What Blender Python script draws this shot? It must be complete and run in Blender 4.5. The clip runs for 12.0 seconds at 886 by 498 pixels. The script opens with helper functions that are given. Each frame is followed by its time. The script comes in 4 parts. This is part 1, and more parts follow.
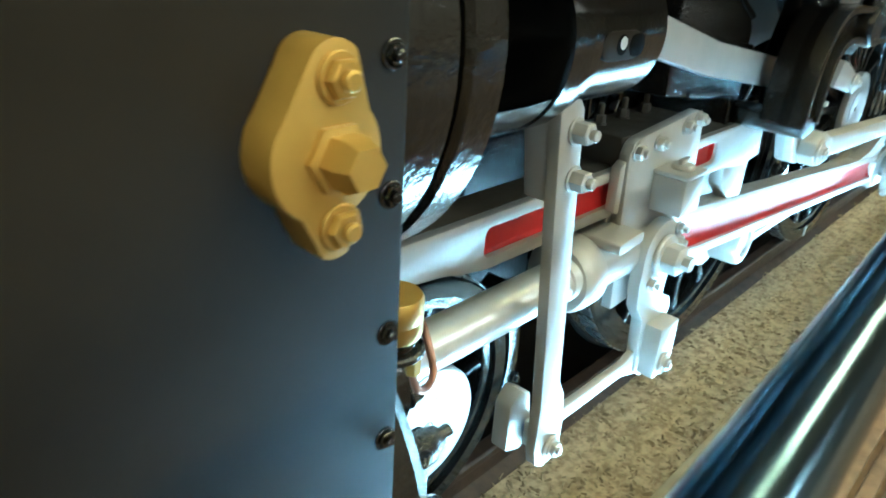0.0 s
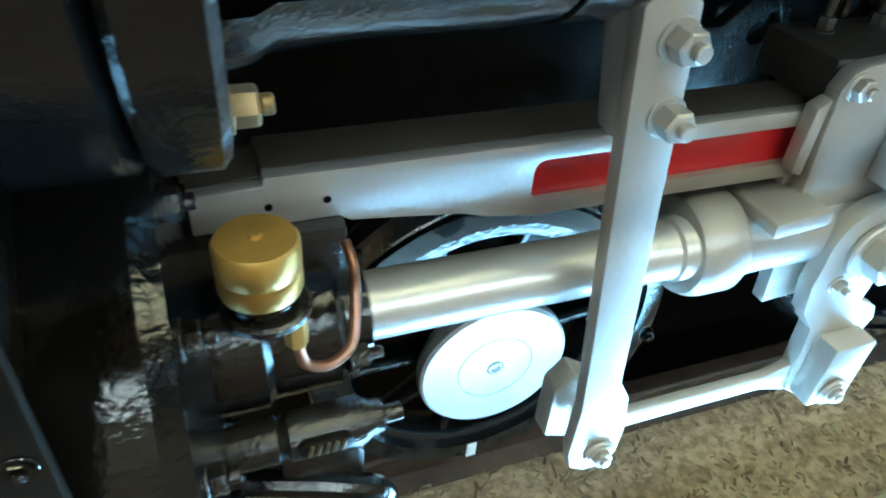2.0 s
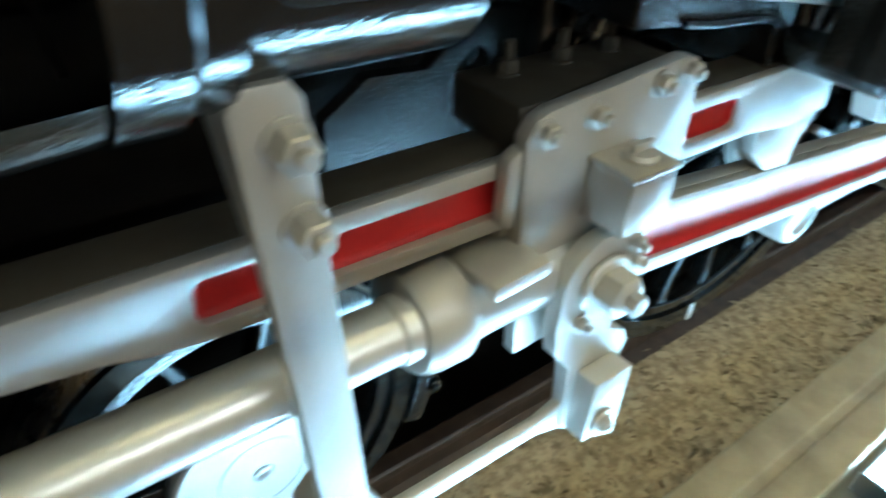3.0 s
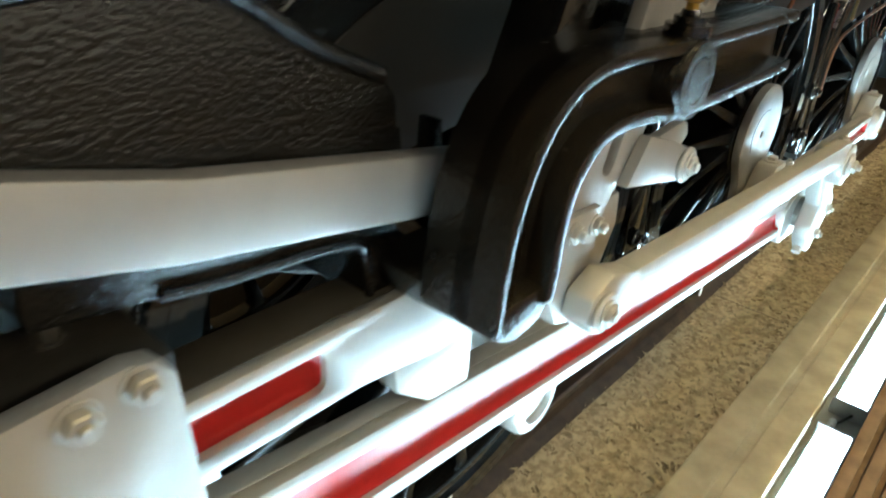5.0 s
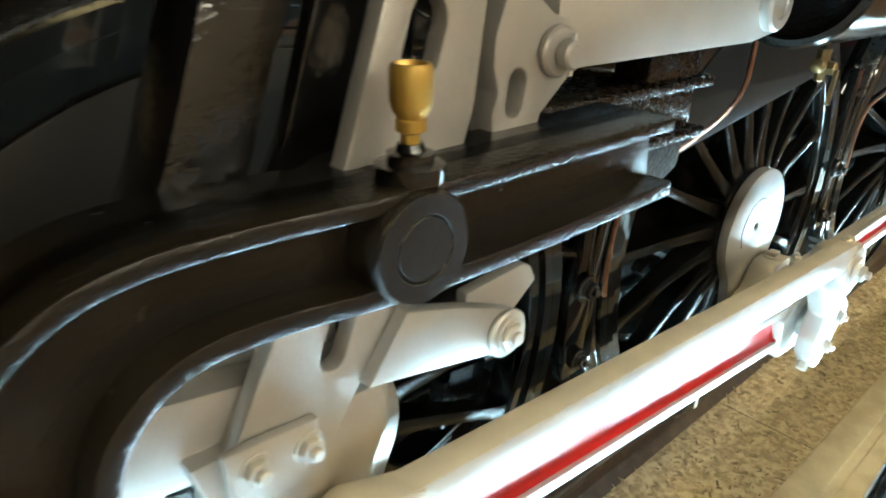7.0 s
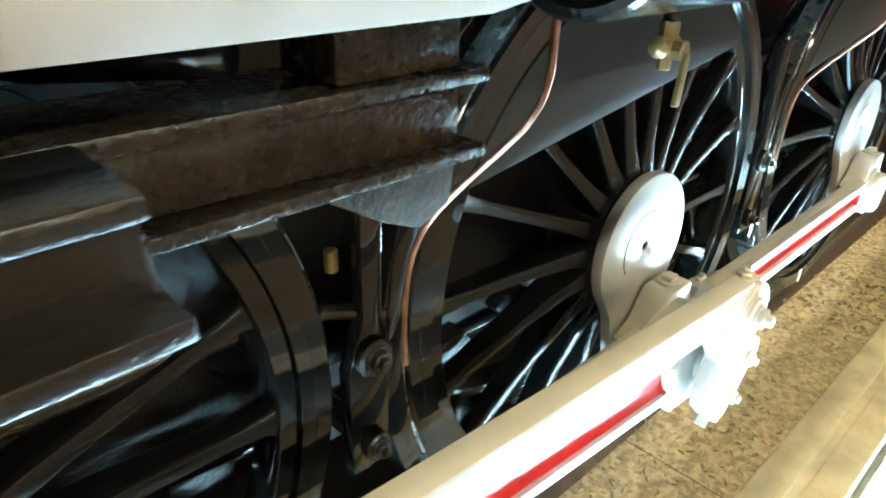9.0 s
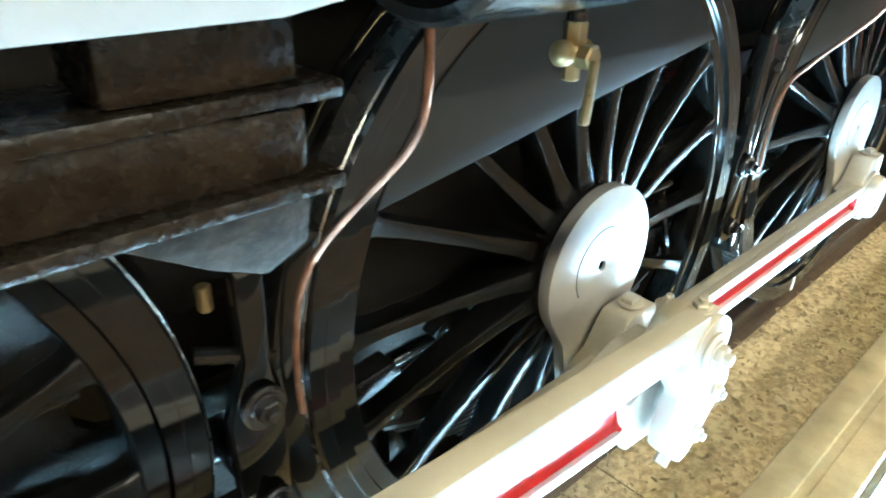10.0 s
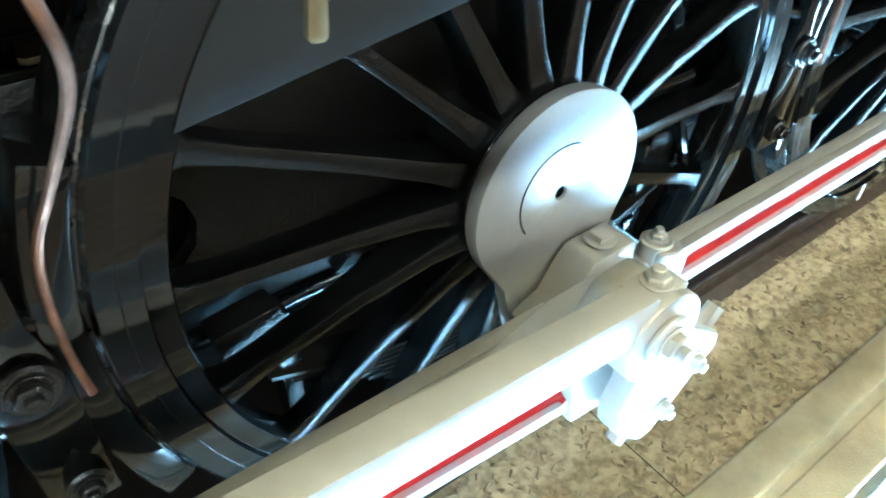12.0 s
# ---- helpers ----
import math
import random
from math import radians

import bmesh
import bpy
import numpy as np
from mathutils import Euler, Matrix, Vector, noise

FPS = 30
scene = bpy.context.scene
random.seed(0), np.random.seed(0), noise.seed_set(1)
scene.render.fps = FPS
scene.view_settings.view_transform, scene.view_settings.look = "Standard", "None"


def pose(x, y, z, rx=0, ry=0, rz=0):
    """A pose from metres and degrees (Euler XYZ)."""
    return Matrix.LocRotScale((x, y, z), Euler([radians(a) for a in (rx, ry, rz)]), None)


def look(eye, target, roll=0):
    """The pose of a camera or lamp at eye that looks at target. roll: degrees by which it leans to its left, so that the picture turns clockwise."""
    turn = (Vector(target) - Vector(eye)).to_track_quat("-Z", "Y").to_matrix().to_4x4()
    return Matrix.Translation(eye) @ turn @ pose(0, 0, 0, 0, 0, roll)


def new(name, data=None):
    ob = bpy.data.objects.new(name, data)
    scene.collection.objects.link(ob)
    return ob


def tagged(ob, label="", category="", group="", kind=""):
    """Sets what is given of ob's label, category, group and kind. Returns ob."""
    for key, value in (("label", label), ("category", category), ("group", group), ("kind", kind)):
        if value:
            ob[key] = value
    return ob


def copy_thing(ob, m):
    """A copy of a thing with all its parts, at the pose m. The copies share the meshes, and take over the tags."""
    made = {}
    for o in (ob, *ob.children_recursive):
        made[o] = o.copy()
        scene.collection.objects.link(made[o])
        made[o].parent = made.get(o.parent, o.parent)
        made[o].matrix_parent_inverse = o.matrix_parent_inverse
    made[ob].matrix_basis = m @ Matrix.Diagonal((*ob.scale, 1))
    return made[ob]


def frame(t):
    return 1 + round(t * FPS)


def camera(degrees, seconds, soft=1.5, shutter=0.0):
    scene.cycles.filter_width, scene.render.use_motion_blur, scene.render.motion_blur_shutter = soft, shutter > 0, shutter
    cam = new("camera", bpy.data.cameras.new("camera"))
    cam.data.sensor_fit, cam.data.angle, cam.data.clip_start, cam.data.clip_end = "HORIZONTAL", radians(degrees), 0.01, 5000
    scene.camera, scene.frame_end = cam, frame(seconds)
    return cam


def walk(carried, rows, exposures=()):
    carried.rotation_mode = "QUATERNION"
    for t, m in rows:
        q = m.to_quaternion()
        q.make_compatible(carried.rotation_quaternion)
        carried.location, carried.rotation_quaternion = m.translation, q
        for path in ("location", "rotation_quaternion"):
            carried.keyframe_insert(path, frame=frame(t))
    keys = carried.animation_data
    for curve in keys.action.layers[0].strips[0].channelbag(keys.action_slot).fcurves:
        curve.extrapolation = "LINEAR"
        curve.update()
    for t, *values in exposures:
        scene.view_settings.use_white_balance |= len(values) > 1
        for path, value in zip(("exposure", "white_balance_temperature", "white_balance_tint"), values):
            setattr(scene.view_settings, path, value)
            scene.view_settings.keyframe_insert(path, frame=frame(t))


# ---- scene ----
cam = camera(65.8, 12.0, 1.8, 0.5)
PATH = [
    (0, (-4.794, -1.774, 1.71), (-3.453, -0.547, 0.876), 3.5),
    (0.5, (-4.583, -1.711, 1.719), (-3.326, -0.46, 0.794), 1.6),
    (1, (-4.392, -1.658, 1.7), (-3.143, -0.425, 0.741), 1.8),
    (1.5, (-4.303, -1.667, 1.662), (-3.426, -0.242, 0.566), 2.4),
    (2, (-4.226, -1.71, 1.659), (-3.625, -0.247, 0.435), 4.5),
    (2.5, (-4.122, -1.699, 1.671), (-3.425, -0.264, 0.465), 3.0),
    (3, (-3.948, -1.632, 1.685), (-2.927, -0.364, 0.523), 3.8),
    (3.5, (-3.815, -1.617, 1.722), (-2.56, -0.482, 0.655), 3.4),
    (3.7, (-3.777, -1.641, 1.75), (-2.486, -0.532, 0.699), 3.5),
    (5.3, (-3.053, -1.588, 1.765), (-1.683, -0.43, 0.879), 3.2),
    (5.5, (-2.994, -1.587, 1.774), (-1.612, -0.431, 0.905), 1.8),
    (6, (-2.847, -1.621, 1.787), (-1.45, -0.459, 0.952), 2.6),
    (6.5, (-2.668, -1.686, 1.812), (-1.379, -0.393, 0.997), 4.0),
    (7, (-2.502, -1.665, 1.804), (-1.242, -0.342, 0.989), 2.2),
    (7.5, (-2.298, -1.615, 1.793), (-0.971, -0.365, 0.972), 1.8),
    (7.7, (-2.221, -1.612, 1.784), (-0.88, -0.386, 0.948), 1.8),
    (9.3, (-1.628, -1.592, 1.755), (-0.377, -0.319, 0.853), 1.5),
    (9.5, (-1.577, -1.588, 1.757), (-0.325, -0.318, 0.851), 0.9),
    (10, (-1.425, -1.593, 1.746), (-0.189, -0.319, 0.825), 1.6),
    (10.5, (-1.252, -1.618, 1.739), (-0.11, -0.279, 0.788), 3.2),
    (11, (-1.104, -1.598, 1.723), (-0.036, -0.228, 0.732), 1.8),
    (11.5, (-0.961, -1.536, 1.683), (-0.026, -0.249, 0.472), 1.2),
    (12, (-0.883, -1.509, 1.671), (0.046, -0.276, 0.4), 0.5),
]
EXPOSURES = [(0, 0.7, 4500, -8), (0.5, 0.6, 4400, -7), (1.0, 0.6, 4200, -6), (2.0, 0.42, 4250, -5), (2.5, 0.35, 4450, -3), (3.5, -0.05, 4850, 1), (5.5, 0.4, 5650, 5), (7.5, 0.8, 5650, 3), (9.5, 1.35, 5250, 2), (11.0, 1.35, 4750, 0), (12, 1.2, 4450, -1)]
walk(cam, [(t, look(eye, target, roll)) for t, eye, target, roll in PATH], EXPOSURES)

# ---- world, lamps, exposure ----
world = bpy.data.worlds.new("hall_air")
world.use_nodes = True
bg = world.node_tree.nodes["Background"]
bg.inputs[0].default_value = (1.0, 0.80, 0.55, 1)
bg.inputs[1].default_value = 0.02
scene.world = world
LAMP_POWER = 110.0
CEILING_POWER = 48.0


# ---- materials ----
def mat(name, color, rough=0.5, metal=0.0, vary=0.25, scale=12.0, bump=0.0, bscale=60.0, coat=0.0, color2=None, rvary=0.15, spec=0.5):
    m = bpy.data.materials.new(name)
    m.use_nodes = True
    nt = m.node_tree
    b = nt.nodes["Principled BSDF"]
    co = nt.nodes.new("ShaderNodeTexCoord")
    n1 = nt.nodes.new("ShaderNodeTexNoise")
    n1.inputs["Scale"].default_value, n1.inputs["Detail"].default_value = scale, 6
    nt.links.new(co.outputs["Object"], n1.inputs["Vector"])
    ramp = nt.nodes.new("ShaderNodeValToRGB")
    c2 = color2 or tuple(c * (1 - vary) for c in color)
    ramp.color_ramp.elements[0].color = (*c2, 1)
    ramp.color_ramp.elements[1].color = (*color, 1)
    ramp.color_ramp.elements[0].position, ramp.color_ramp.elements[1].position = 0.35, 0.62
    nt.links.new(n1.outputs["Fac"], ramp.inputs["Fac"])
    nt.links.new(ramp.outputs["Color"], b.inputs["Base Color"])
    mr = nt.nodes.new("ShaderNodeMapRange")
    mr.inputs["To Min"].default_value, mr.inputs["To Max"].default_value = max(0.04, rough - rvary), min(1, rough + rvary)
    n2 = nt.nodes.new("ShaderNodeTexNoise")
    n2.inputs["Scale"].default_value, n2.inputs["Detail"].default_value = scale * 3.1, 4
    nt.links.new(co.outputs["Object"], n2.inputs["Vector"])
    nt.links.new(n2.outputs["Fac"], mr.inputs["Value"])
    nt.links.new(mr.outputs["Result"], b.inputs["Roughness"])
    b.inputs["Metallic"].default_value = metal
    b.inputs["Coat Weight"].default_value = coat
    b.inputs["Coat Roughness"].default_value = 0.06
    b.inputs["Specular IOR Level"].default_value = spec
    if bump:
        n3 = nt.nodes.new("ShaderNodeTexNoise")
        n3.inputs["Scale"].default_value, n3.inputs["Detail"].default_value = bscale, 5
        nt.links.new(co.outputs["Object"], n3.inputs["Vector"])
        bp = nt.nodes.new("ShaderNodeBump")
        bp.inputs["Strength"].default_value, bp.inputs["Distance"].default_value = bump, 0.005
        nt.links.new(n3.outputs["Fac"], bp.inputs["Height"])
        nt.links.new(bp.outputs["Normal"], b.inputs["Normal"])
        nt.links.new(bp.outputs["Normal"], b.inputs["Coat Normal"])
    return m


def glow(name, color, power):
    m = bpy.data.materials.new(name)
    m.use_nodes = True
    b = m.node_tree.nodes["Principled BSDF"]
    b.inputs["Base Color"].default_value = (0.8, 0.8, 0.8, 1)
    b.inputs["Emission Color"].default_value = (*color, 1)
    b.inputs["Emission Strength"].default_value = power
    return m


WEIGHT = mat("black_smooth_enamel", (0.015, 0.0122, 0.009), 0.34, vary=0.2, scale=5, bump=0.02, bscale=30, spec=0.24, rvary=0.03)
HOLE = mat("dark_recess", (0.003, 0.003, 0.003), 0.9, spec=0.05)
TREAD = mat("worn_tread_steel", (0.36, 0.35, 0.33), 0.28, metal=0.9, vary=0.25, scale=8, bump=0.04)
BLACK = mat("black_gloss_paint", (0.007, 0.0068, 0.0064), 0.09, vary=0.3, bump=0.30, bscale=85, coat=0.3, rvary=0.03)
CAST = mat("black_painted_casting", (0.016, 0.0145, 0.012), 0.15, vary=0.35, bump=0.40, bscale=160, coat=0.4, rvary=0.05)
PLATE = mat("black_sheet_enamel", (0.019, 0.0150, 0.0100), 0.60, spec=0.07, vary=0.45, scale=3, bump=0.05, bscale=40)
IRON = mat("black_brushed_iron", (0.0115, 0.0094, 0.0068), 0.24, vary=0.4, scale=9, bump=0.40, bscale=120, rvary=0.08, spec=0.34)
ROUGH = mat("rough_brown_black_casting", (0.019, 0.0135, 0.0085), 0.26, vary=0.6, scale=22, bump=0.65, bscale=75, rvary=0.12, spec=0.30)
SPARK = mat("lumpy_gloss_black_paint", (0.007, 0.0067, 0.006), 0.07, vary=0.3, bump=0.85, bscale=125, rvary=0.03, spec=0.4)
TYRE = mat("blackened_tyre_steel", (0.010, 0.0098, 0.009), 0.07, metal=0.1, vary=0.3, bump=0.02, bscale=40, coat=0.15, rvary=0.03)
SILVER = mat("silver_paint", (0.43, 0.41, 0.375), 0.40, metal=0.40, vary=0.10, scale=9, bump=0.10, bscale=110, rvary=0.08)
STEEL = mat("polished_steel", (0.66, 0.65, 0.62), 0.36, metal=0.6, vary=0.06, scale=20, bump=0.02, rvary=0.06)
RED = mat("red_enamel", (0.36, 0.010, 0.010), 0.34, vary=0.15, scale=7, bump=0.05, bscale=60, rvary=0.06, spec=0.35)
BRASS = mat("gold_paint_on_brass", (0.50, 0.32, 0.06), 0.36, metal=0.5, vary=0.15, scale=14, bump=0.06, bscale=90)
BRONZE = mat("dull_bronze", (0.25, 0.18, 0.08), 0.34, metal=0.7, vary=0.3, scale=25)
SPOKE = mat("black_brushed_spoke_paint", (0.005, 0.005, 0.0047), 0.08, vary=0.3, bump=0.28, bscale=190, rvary=0.03, spec=0.36)
ENAMEL = mat("deep_black_enamel", (0.007, 0.0068, 0.0064), 0.10, vary=0.3, bump=0.15, bscale=120, coat=0.2, rvary=0.03)
COPPER = mat("copper_pipe", (0.36, 0.19, 0.12), 0.36, metal=0.8, vary=0.4, scale=20)
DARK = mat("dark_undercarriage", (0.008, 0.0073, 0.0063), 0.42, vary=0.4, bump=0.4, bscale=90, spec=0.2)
WHITE = mat("white_paint_mark", (0.75, 0.75, 0.72), 0.5, vary=0.1)
BALLAST = mat("bonded_gravel", (0.40, 0.33, 0.22), 0.9, vary=0.5, scale=30, bump=1.0, bscale=40, color2=(0.21, 0.165, 0.105), spec=0.15)
STONE = mat("gravel_chips", (0.36, 0.30, 0.20), 0.8, vary=0.6, scale=14, bump=0.2, color2=(0.15, 0.115, 0.07), spec=0.3)
KERB = mat("cast_concrete", (0.42, 0.36, 0.25), 0.75, vary=0.28, scale=7, bump=0.25, bscale=110)
FLOOR = mat("grey_screed", (0.22, 0.21, 0.19), 0.55, vary=0.2, scale=6, bump=0.1)
RAIL = mat("rusty_rail", (0.055, 0.034, 0.022), 0.5, metal=0.2, vary=0.4, scale=18, bump=0.2)
PIPE = mat("stainless_tube", (0.17, 0.26, 0.35), 0.16, metal=1.0, vary=0.1, scale=4, rvary=0.04)
ALU = mat("lamp_housing_aluminium", (0.42, 0.43, 0.45), 0.35, metal=0.8, vary=0.1)
DECK = mat("brown_ribbed_deck", (0.20, 0.13, 0.075), 0.6, vary=0.35, scale=16, bump=0.15)
RUBBER = mat("black_cable", (0.02, 0.02, 0.02), 0.5)
WALLM = mat("hall_wall", (0.30, 0.25, 0.19), 0.8, vary=0.1, scale=1.5)
GRIME = mat("grimy_brown_iron", (0.026, 0.019, 0.012), 0.55, vary=0.6, scale=24, bump=0.7, bscale=80, spec=0.12)
DUSTY = mat("dusty_black_top", (0.035, 0.03, 0.022), 0.5, vary=0.3, scale=8, bump=0.15, bscale=60)
BARTOP = mat("oily_brown_bar_top", (0.075, 0.062, 0.043), 0.45, vary=0.35, scale=7, bump=0.12, bscale=60)
LED = glow("led_strip", (0.66, 0.93, 1.0), LAMP_POWER)
COVER = glow("led_cover", (0.66, 0.93, 1.0), 52.0)
CEIL_LED = glow("warm_ceiling_tube", (1.0, 0.72, 0.30), CEILING_POWER)
# unseen fill, added to brighten the upright faces from the front
FAR_FILL = glow("far_fill_glow", (1.0, 0.84, 0.58), 1.25 * CEILING_POWER)


# ---- builders ----
def part(name, bm, material, parent=None, label="", smooth=35):
    me = bpy.data.meshes.new(name)
    bmesh.ops.recalc_face_normals(bm, faces=bm.faces[:])
    for f in bm.faces:
        f.smooth = True
    bm.to_mesh(me)
    bm.free()
    me.set_sharp_from_angle(angle=radians(smooth))
    me.materials.append(material)
    ob = new(name, me)
    if parent is not None:
        ob.parent = parent
    if label:
        ob["label"] = label
    return ob


def bevel(bm, w, edges=None, seg=2):
    if w <= 0:
        return
    pick = [e for e in (edges or bm.edges) if len(e.link_faces) == 2 and e.calc_face_angle(0) > 0.5]
    bmesh.ops.bevel(bm, geom=pick, offset=w, segments=seg, affect="EDGES", clamp_overlap=True, profile=0.5)


def box(x0, x1, y0, y1, z0, z1, w=0.004, bm=None):
    own = bmesh.new()
    bmesh.ops.create_cube(own, size=1, matrix=Matrix.LocRotScale(((x0 + x1) / 2, (y0 + y1) / 2, (z0 + z1) / 2), None, (abs(x1 - x0), abs(y1 - y0), abs(z1 - z0))))
    bevel(own, w)
    return add(bm, own) if bm else own


def add(bm, other, m=None):
    me = bpy.data.meshes.new("scrap")
    if m is not None:
        other.transform(m)
    other.to_mesh(me)
    other.free()
    bm.from_mesh(me)
    bpy.data.meshes.remove(me)
    return bm


def plate(outer, y0, y1, holes=(), w=0.004, bm=None):
    """An outline in the x-z plane with holes, from depth y0 to y1."""
    own = bmesh.new()
    edges = []
    for loop in (outer, *holes):
        vs = [own.verts.new((x, y0, z)) for x, z in loop]
        edges += [own.edges.new((vs[i], vs[(i + 1) % len(vs)])) for i in range(len(vs))]
    got = bmesh.ops.triangle_fill(own, use_beauty=True, use_dissolve=False, edges=edges)
    faces = [g for g in got["geom"] if isinstance(g, bmesh.types.BMFace)]
    ext = bmesh.ops.extrude_face_region(own, geom=faces, use_keep_orig=True)
    bmesh.ops.translate(own, vec=(0, y1 - y0, 0), verts=[g for g in ext["geom"] if isinstance(g, bmesh.types.BMVert)])
    bmesh.ops.recalc_face_normals(own, faces=own.faces[:])
    bevel(own, w)
    return add(bm, own) if bm else own


def ring(cx, cz, r, n=32, a0=0.0, a1=360.0):
    full = abs(a1 - a0) >= 360
    return [(cx + r * math.cos(radians(a0 + (a1 - a0) * i / (n if full else n - 1))), cz + r * math.sin(radians(a0 + (a1 - a0) * i / (n if full else n - 1)))) for i in range(n)]


def stadium(x0, z0, x1, z1, r, n=7):
    """A slot outline with corners of radius r round a bar from one point to the other."""
    a = math.degrees(math.atan2(z1 - z0, x1 - x0))
    return ring(x1, z1, r, n, a - 90, a + 90) + ring(x0, z0, r, n, a + 90, a + 270)


def bar_outline(x0, z0, h0, x1, z1, h1, c=0.3):
    """A tapered bar's outline with rounded corners."""
    d = Vector((x1 - x0, z1 - z0)).normalized()
    n = Vector((-d.y, d.x))
    out = []
    for (x, z, h, s) in ((x0, z0, h0, -1), (x1, z1, h1, 1)):
        u = c * h
        base = Vector((x, z)) - d * s * u
        for k in range(5):
            a = radians(90 * k / 4)
            if s < 0:
                out.append(base - d * u * math.sin(a) + n * (h - u + u * math.cos(a)))
            else:
                out.append(base + d * u * math.sin(a) - n * (h - u + u * math.cos(a)))
        for k in range(5):
            a = radians(90 * k / 4)
            if s < 0:
                out.append(base - d * u * math.cos(a) - n * (h - u + u * math.sin(a)))
            else:
                out.append(base + d * u * math.cos(a) + n * (h - u + u * math.sin(a)))
    return [(v.x, v.y) for v in out]


def lathe(profile, at, axis="y", n=32, bm=None, a0=0.0, a1=360.0, closed=False):
    """Rows of (radius, place along the axis) turned round the axis at the point."""
    own = bmesh.new()
    full = abs(a1 - a0) >= 360
    rows = []
    if closed:
        profile = [*profile, profile[0]]
    for r, h in profile:
        row = []
        for i in range(n if full else n + 1):
            a = radians(a0 + (a1 - a0) * i / n)
            c, s = r * math.cos(a), r * math.sin(a)
            v = {"x": (h, c, s), "y": (c, h, s), "z": (c, s, h)}[axis]
            row.append(own.verts.new(Vector(at) + Vector(v)))
        rows.append(row)
    for r0, r1 in zip(rows, rows[1:]):
        for i in range(n):
            j = (i + 1) % n if full else i + 1
            own.faces.new((r0[i], r0[j], r1[j], r1[i]))
    if full and not closed:
        for row, (r, _) in ((rows[0], profile[0]), (rows[-1], profile[-1])):
            if r > 1e-5:
                own.faces.new(row)
    bmesh.ops.remove_doubles(own, verts=own.verts[:], dist=1e-6)
    return add(bm, own) if bm else own


def cyl(at, axis, r, h0, h1, n=24, w=0.003, bm=None):
    return lathe([(r - w, h0), (r, h0 + w if h1 > h0 else h0 - w), (r, h1 - w if h1 > h0 else h1 + w), (r - w, h1)], at, axis, n, bm)


def hexbolt(bm, at, axis="y", r=0.018, h=0.016, stud=0.010, out=-1):
    """A nut with a washer and a stud end."""
    cyl(at, axis, r * 1.25, 0, out * 0.004, 20, 0.001, bm)
    lathe([(r * 0.95, out * 0.004), (r, out * 0.006), (r, out * (h - 0.003)), (r * 0.86, out * h)], at, axis, 6, bm)
    if stud:
        cyl(at, axis, r * 0.52, out * h, out * (h + stud), 12, 0.002, bm)
    return bm


def bolt(at, axis, material, parent, r=0.018, h=0.016, stud=0.010, out=-1, name="bolt"):
    return part(name, hexbolt(bmesh.new(), at, axis, r, h, stud, out), material, parent)


def tube(points, r, n=10, bm=None, smooth=4):
    """A round pipe along a smoothed line of points."""
    p = [Vector(v) for v in points]
    path = []
    for i in range(len(p) - 1):
        a, b, c, d = p[max(i - 1, 0)], p[i], p[i + 1], p[min(i + 2, len(p) - 1)]
        for k in range(smooth):
            t = k / smooth
            path.append(0.5 * (2 * b + (c - a) * t + (2 * a - 5 * b + 4 * c - d) * t * t + (3 * b - a - 3 * c + d) * t ** 3))
    path.append(p[-1])
    own = bmesh.new()
    rows, side = [], None
    for i, v in enumerate(path):
        d = (path[min(i + 1, len(path) - 1)] - path[max(i - 1, 0)]).normalized()
        side = (side - d * side.dot(d)).normalized() if side else d.orthogonal().normalized()
        up = d.cross(side)
        rows.append([own.verts.new(v + r * (math.cos(2 * math.pi * k / n) * side + math.sin(2 * math.pi * k / n) * up)) for k in range(n)])
    for r0, r1 in zip(rows, rows[1:]):
        for k in range(n):
            own.faces.new((r0[k], r0[(k + 1) % n], r1[(k + 1) % n], r1[k]))
    own.faces.new(rows[0])
    own.faces.new(rows[-1])
    return add(bm, own) if bm else own


def sweep_x(profile, x0, x1, w=0.003):
    """A closed y-z outline drawn along x."""
    own = bmesh.new()
    vs = [own.verts.new((x0, y, z)) for y, z in profile]
    f = own.faces.new(vs)
    ext = bmesh.ops.extrude_face_region(own, geom=[f], use_keep_orig=True)
    bmesh.ops.translate(own, vec=(x1 - x0, 0, 0), verts=[g for g in ext["geom"] if isinstance(g, bmesh.types.BMVert)])
    bmesh.ops.recalc_face_normals(own, faces=own.faces[:])
    bevel(own, w)
    return own


# ---- large structure ----
def structure(name, bm, material, label, category):
    return tagged(part(name, bm, material), label, category, "", "structure")


# the shade under the locomotive is put into the near-black bed colour
structure("track_bed", box(-14, 16, -0.60, 4.0, -0.45, -0.24, 0), DARK, "bed between the rails, near-black for the shade below the locomotive", "track bed")
structure("ground", box(-14, 16, -1.12, -0.60, -0.45, -0.147, 0), BALLAST, "beige bonded gravel bed along the track", "gravel bed")
structure("kerb", sweep_x([(-1.36, -0.40), (-1.36, -0.112), (-1.355, -0.109), (-1.245, -0.108), (-1.240, -0.113), (-1.205, -0.113), (-1.200, -0.107), (-1.090, -0.104), (-1.082, -0.108), (-1.078, -0.118), (-1.078, -0.40)], -14, 16, 0.004), KERB, "beige concrete kerb beside the gravel bed", "kerb")
structure("floor", box(-14, 16, -12, -1.36, -0.45, -0.20, 0), FLOOR, "grey screeded floor of the hall", "floor")
structure("wall_north", box(-14, 16, 4.0, 4.2, -0.4, 6.2, 0), WALLM, "plain dim hall wall behind the locomotive", "wall")
structure("wall_south", box(-14, 16, -12.2, -12, -0.45, 6.2, 0), WALLM, "plain dim hall wall", "wall")
structure("wall_east", box(16, 16.2, -12.2, 4.2, -0.45, 6.2, 0), WALLM, "plain dim end wall of the hall", "wall")
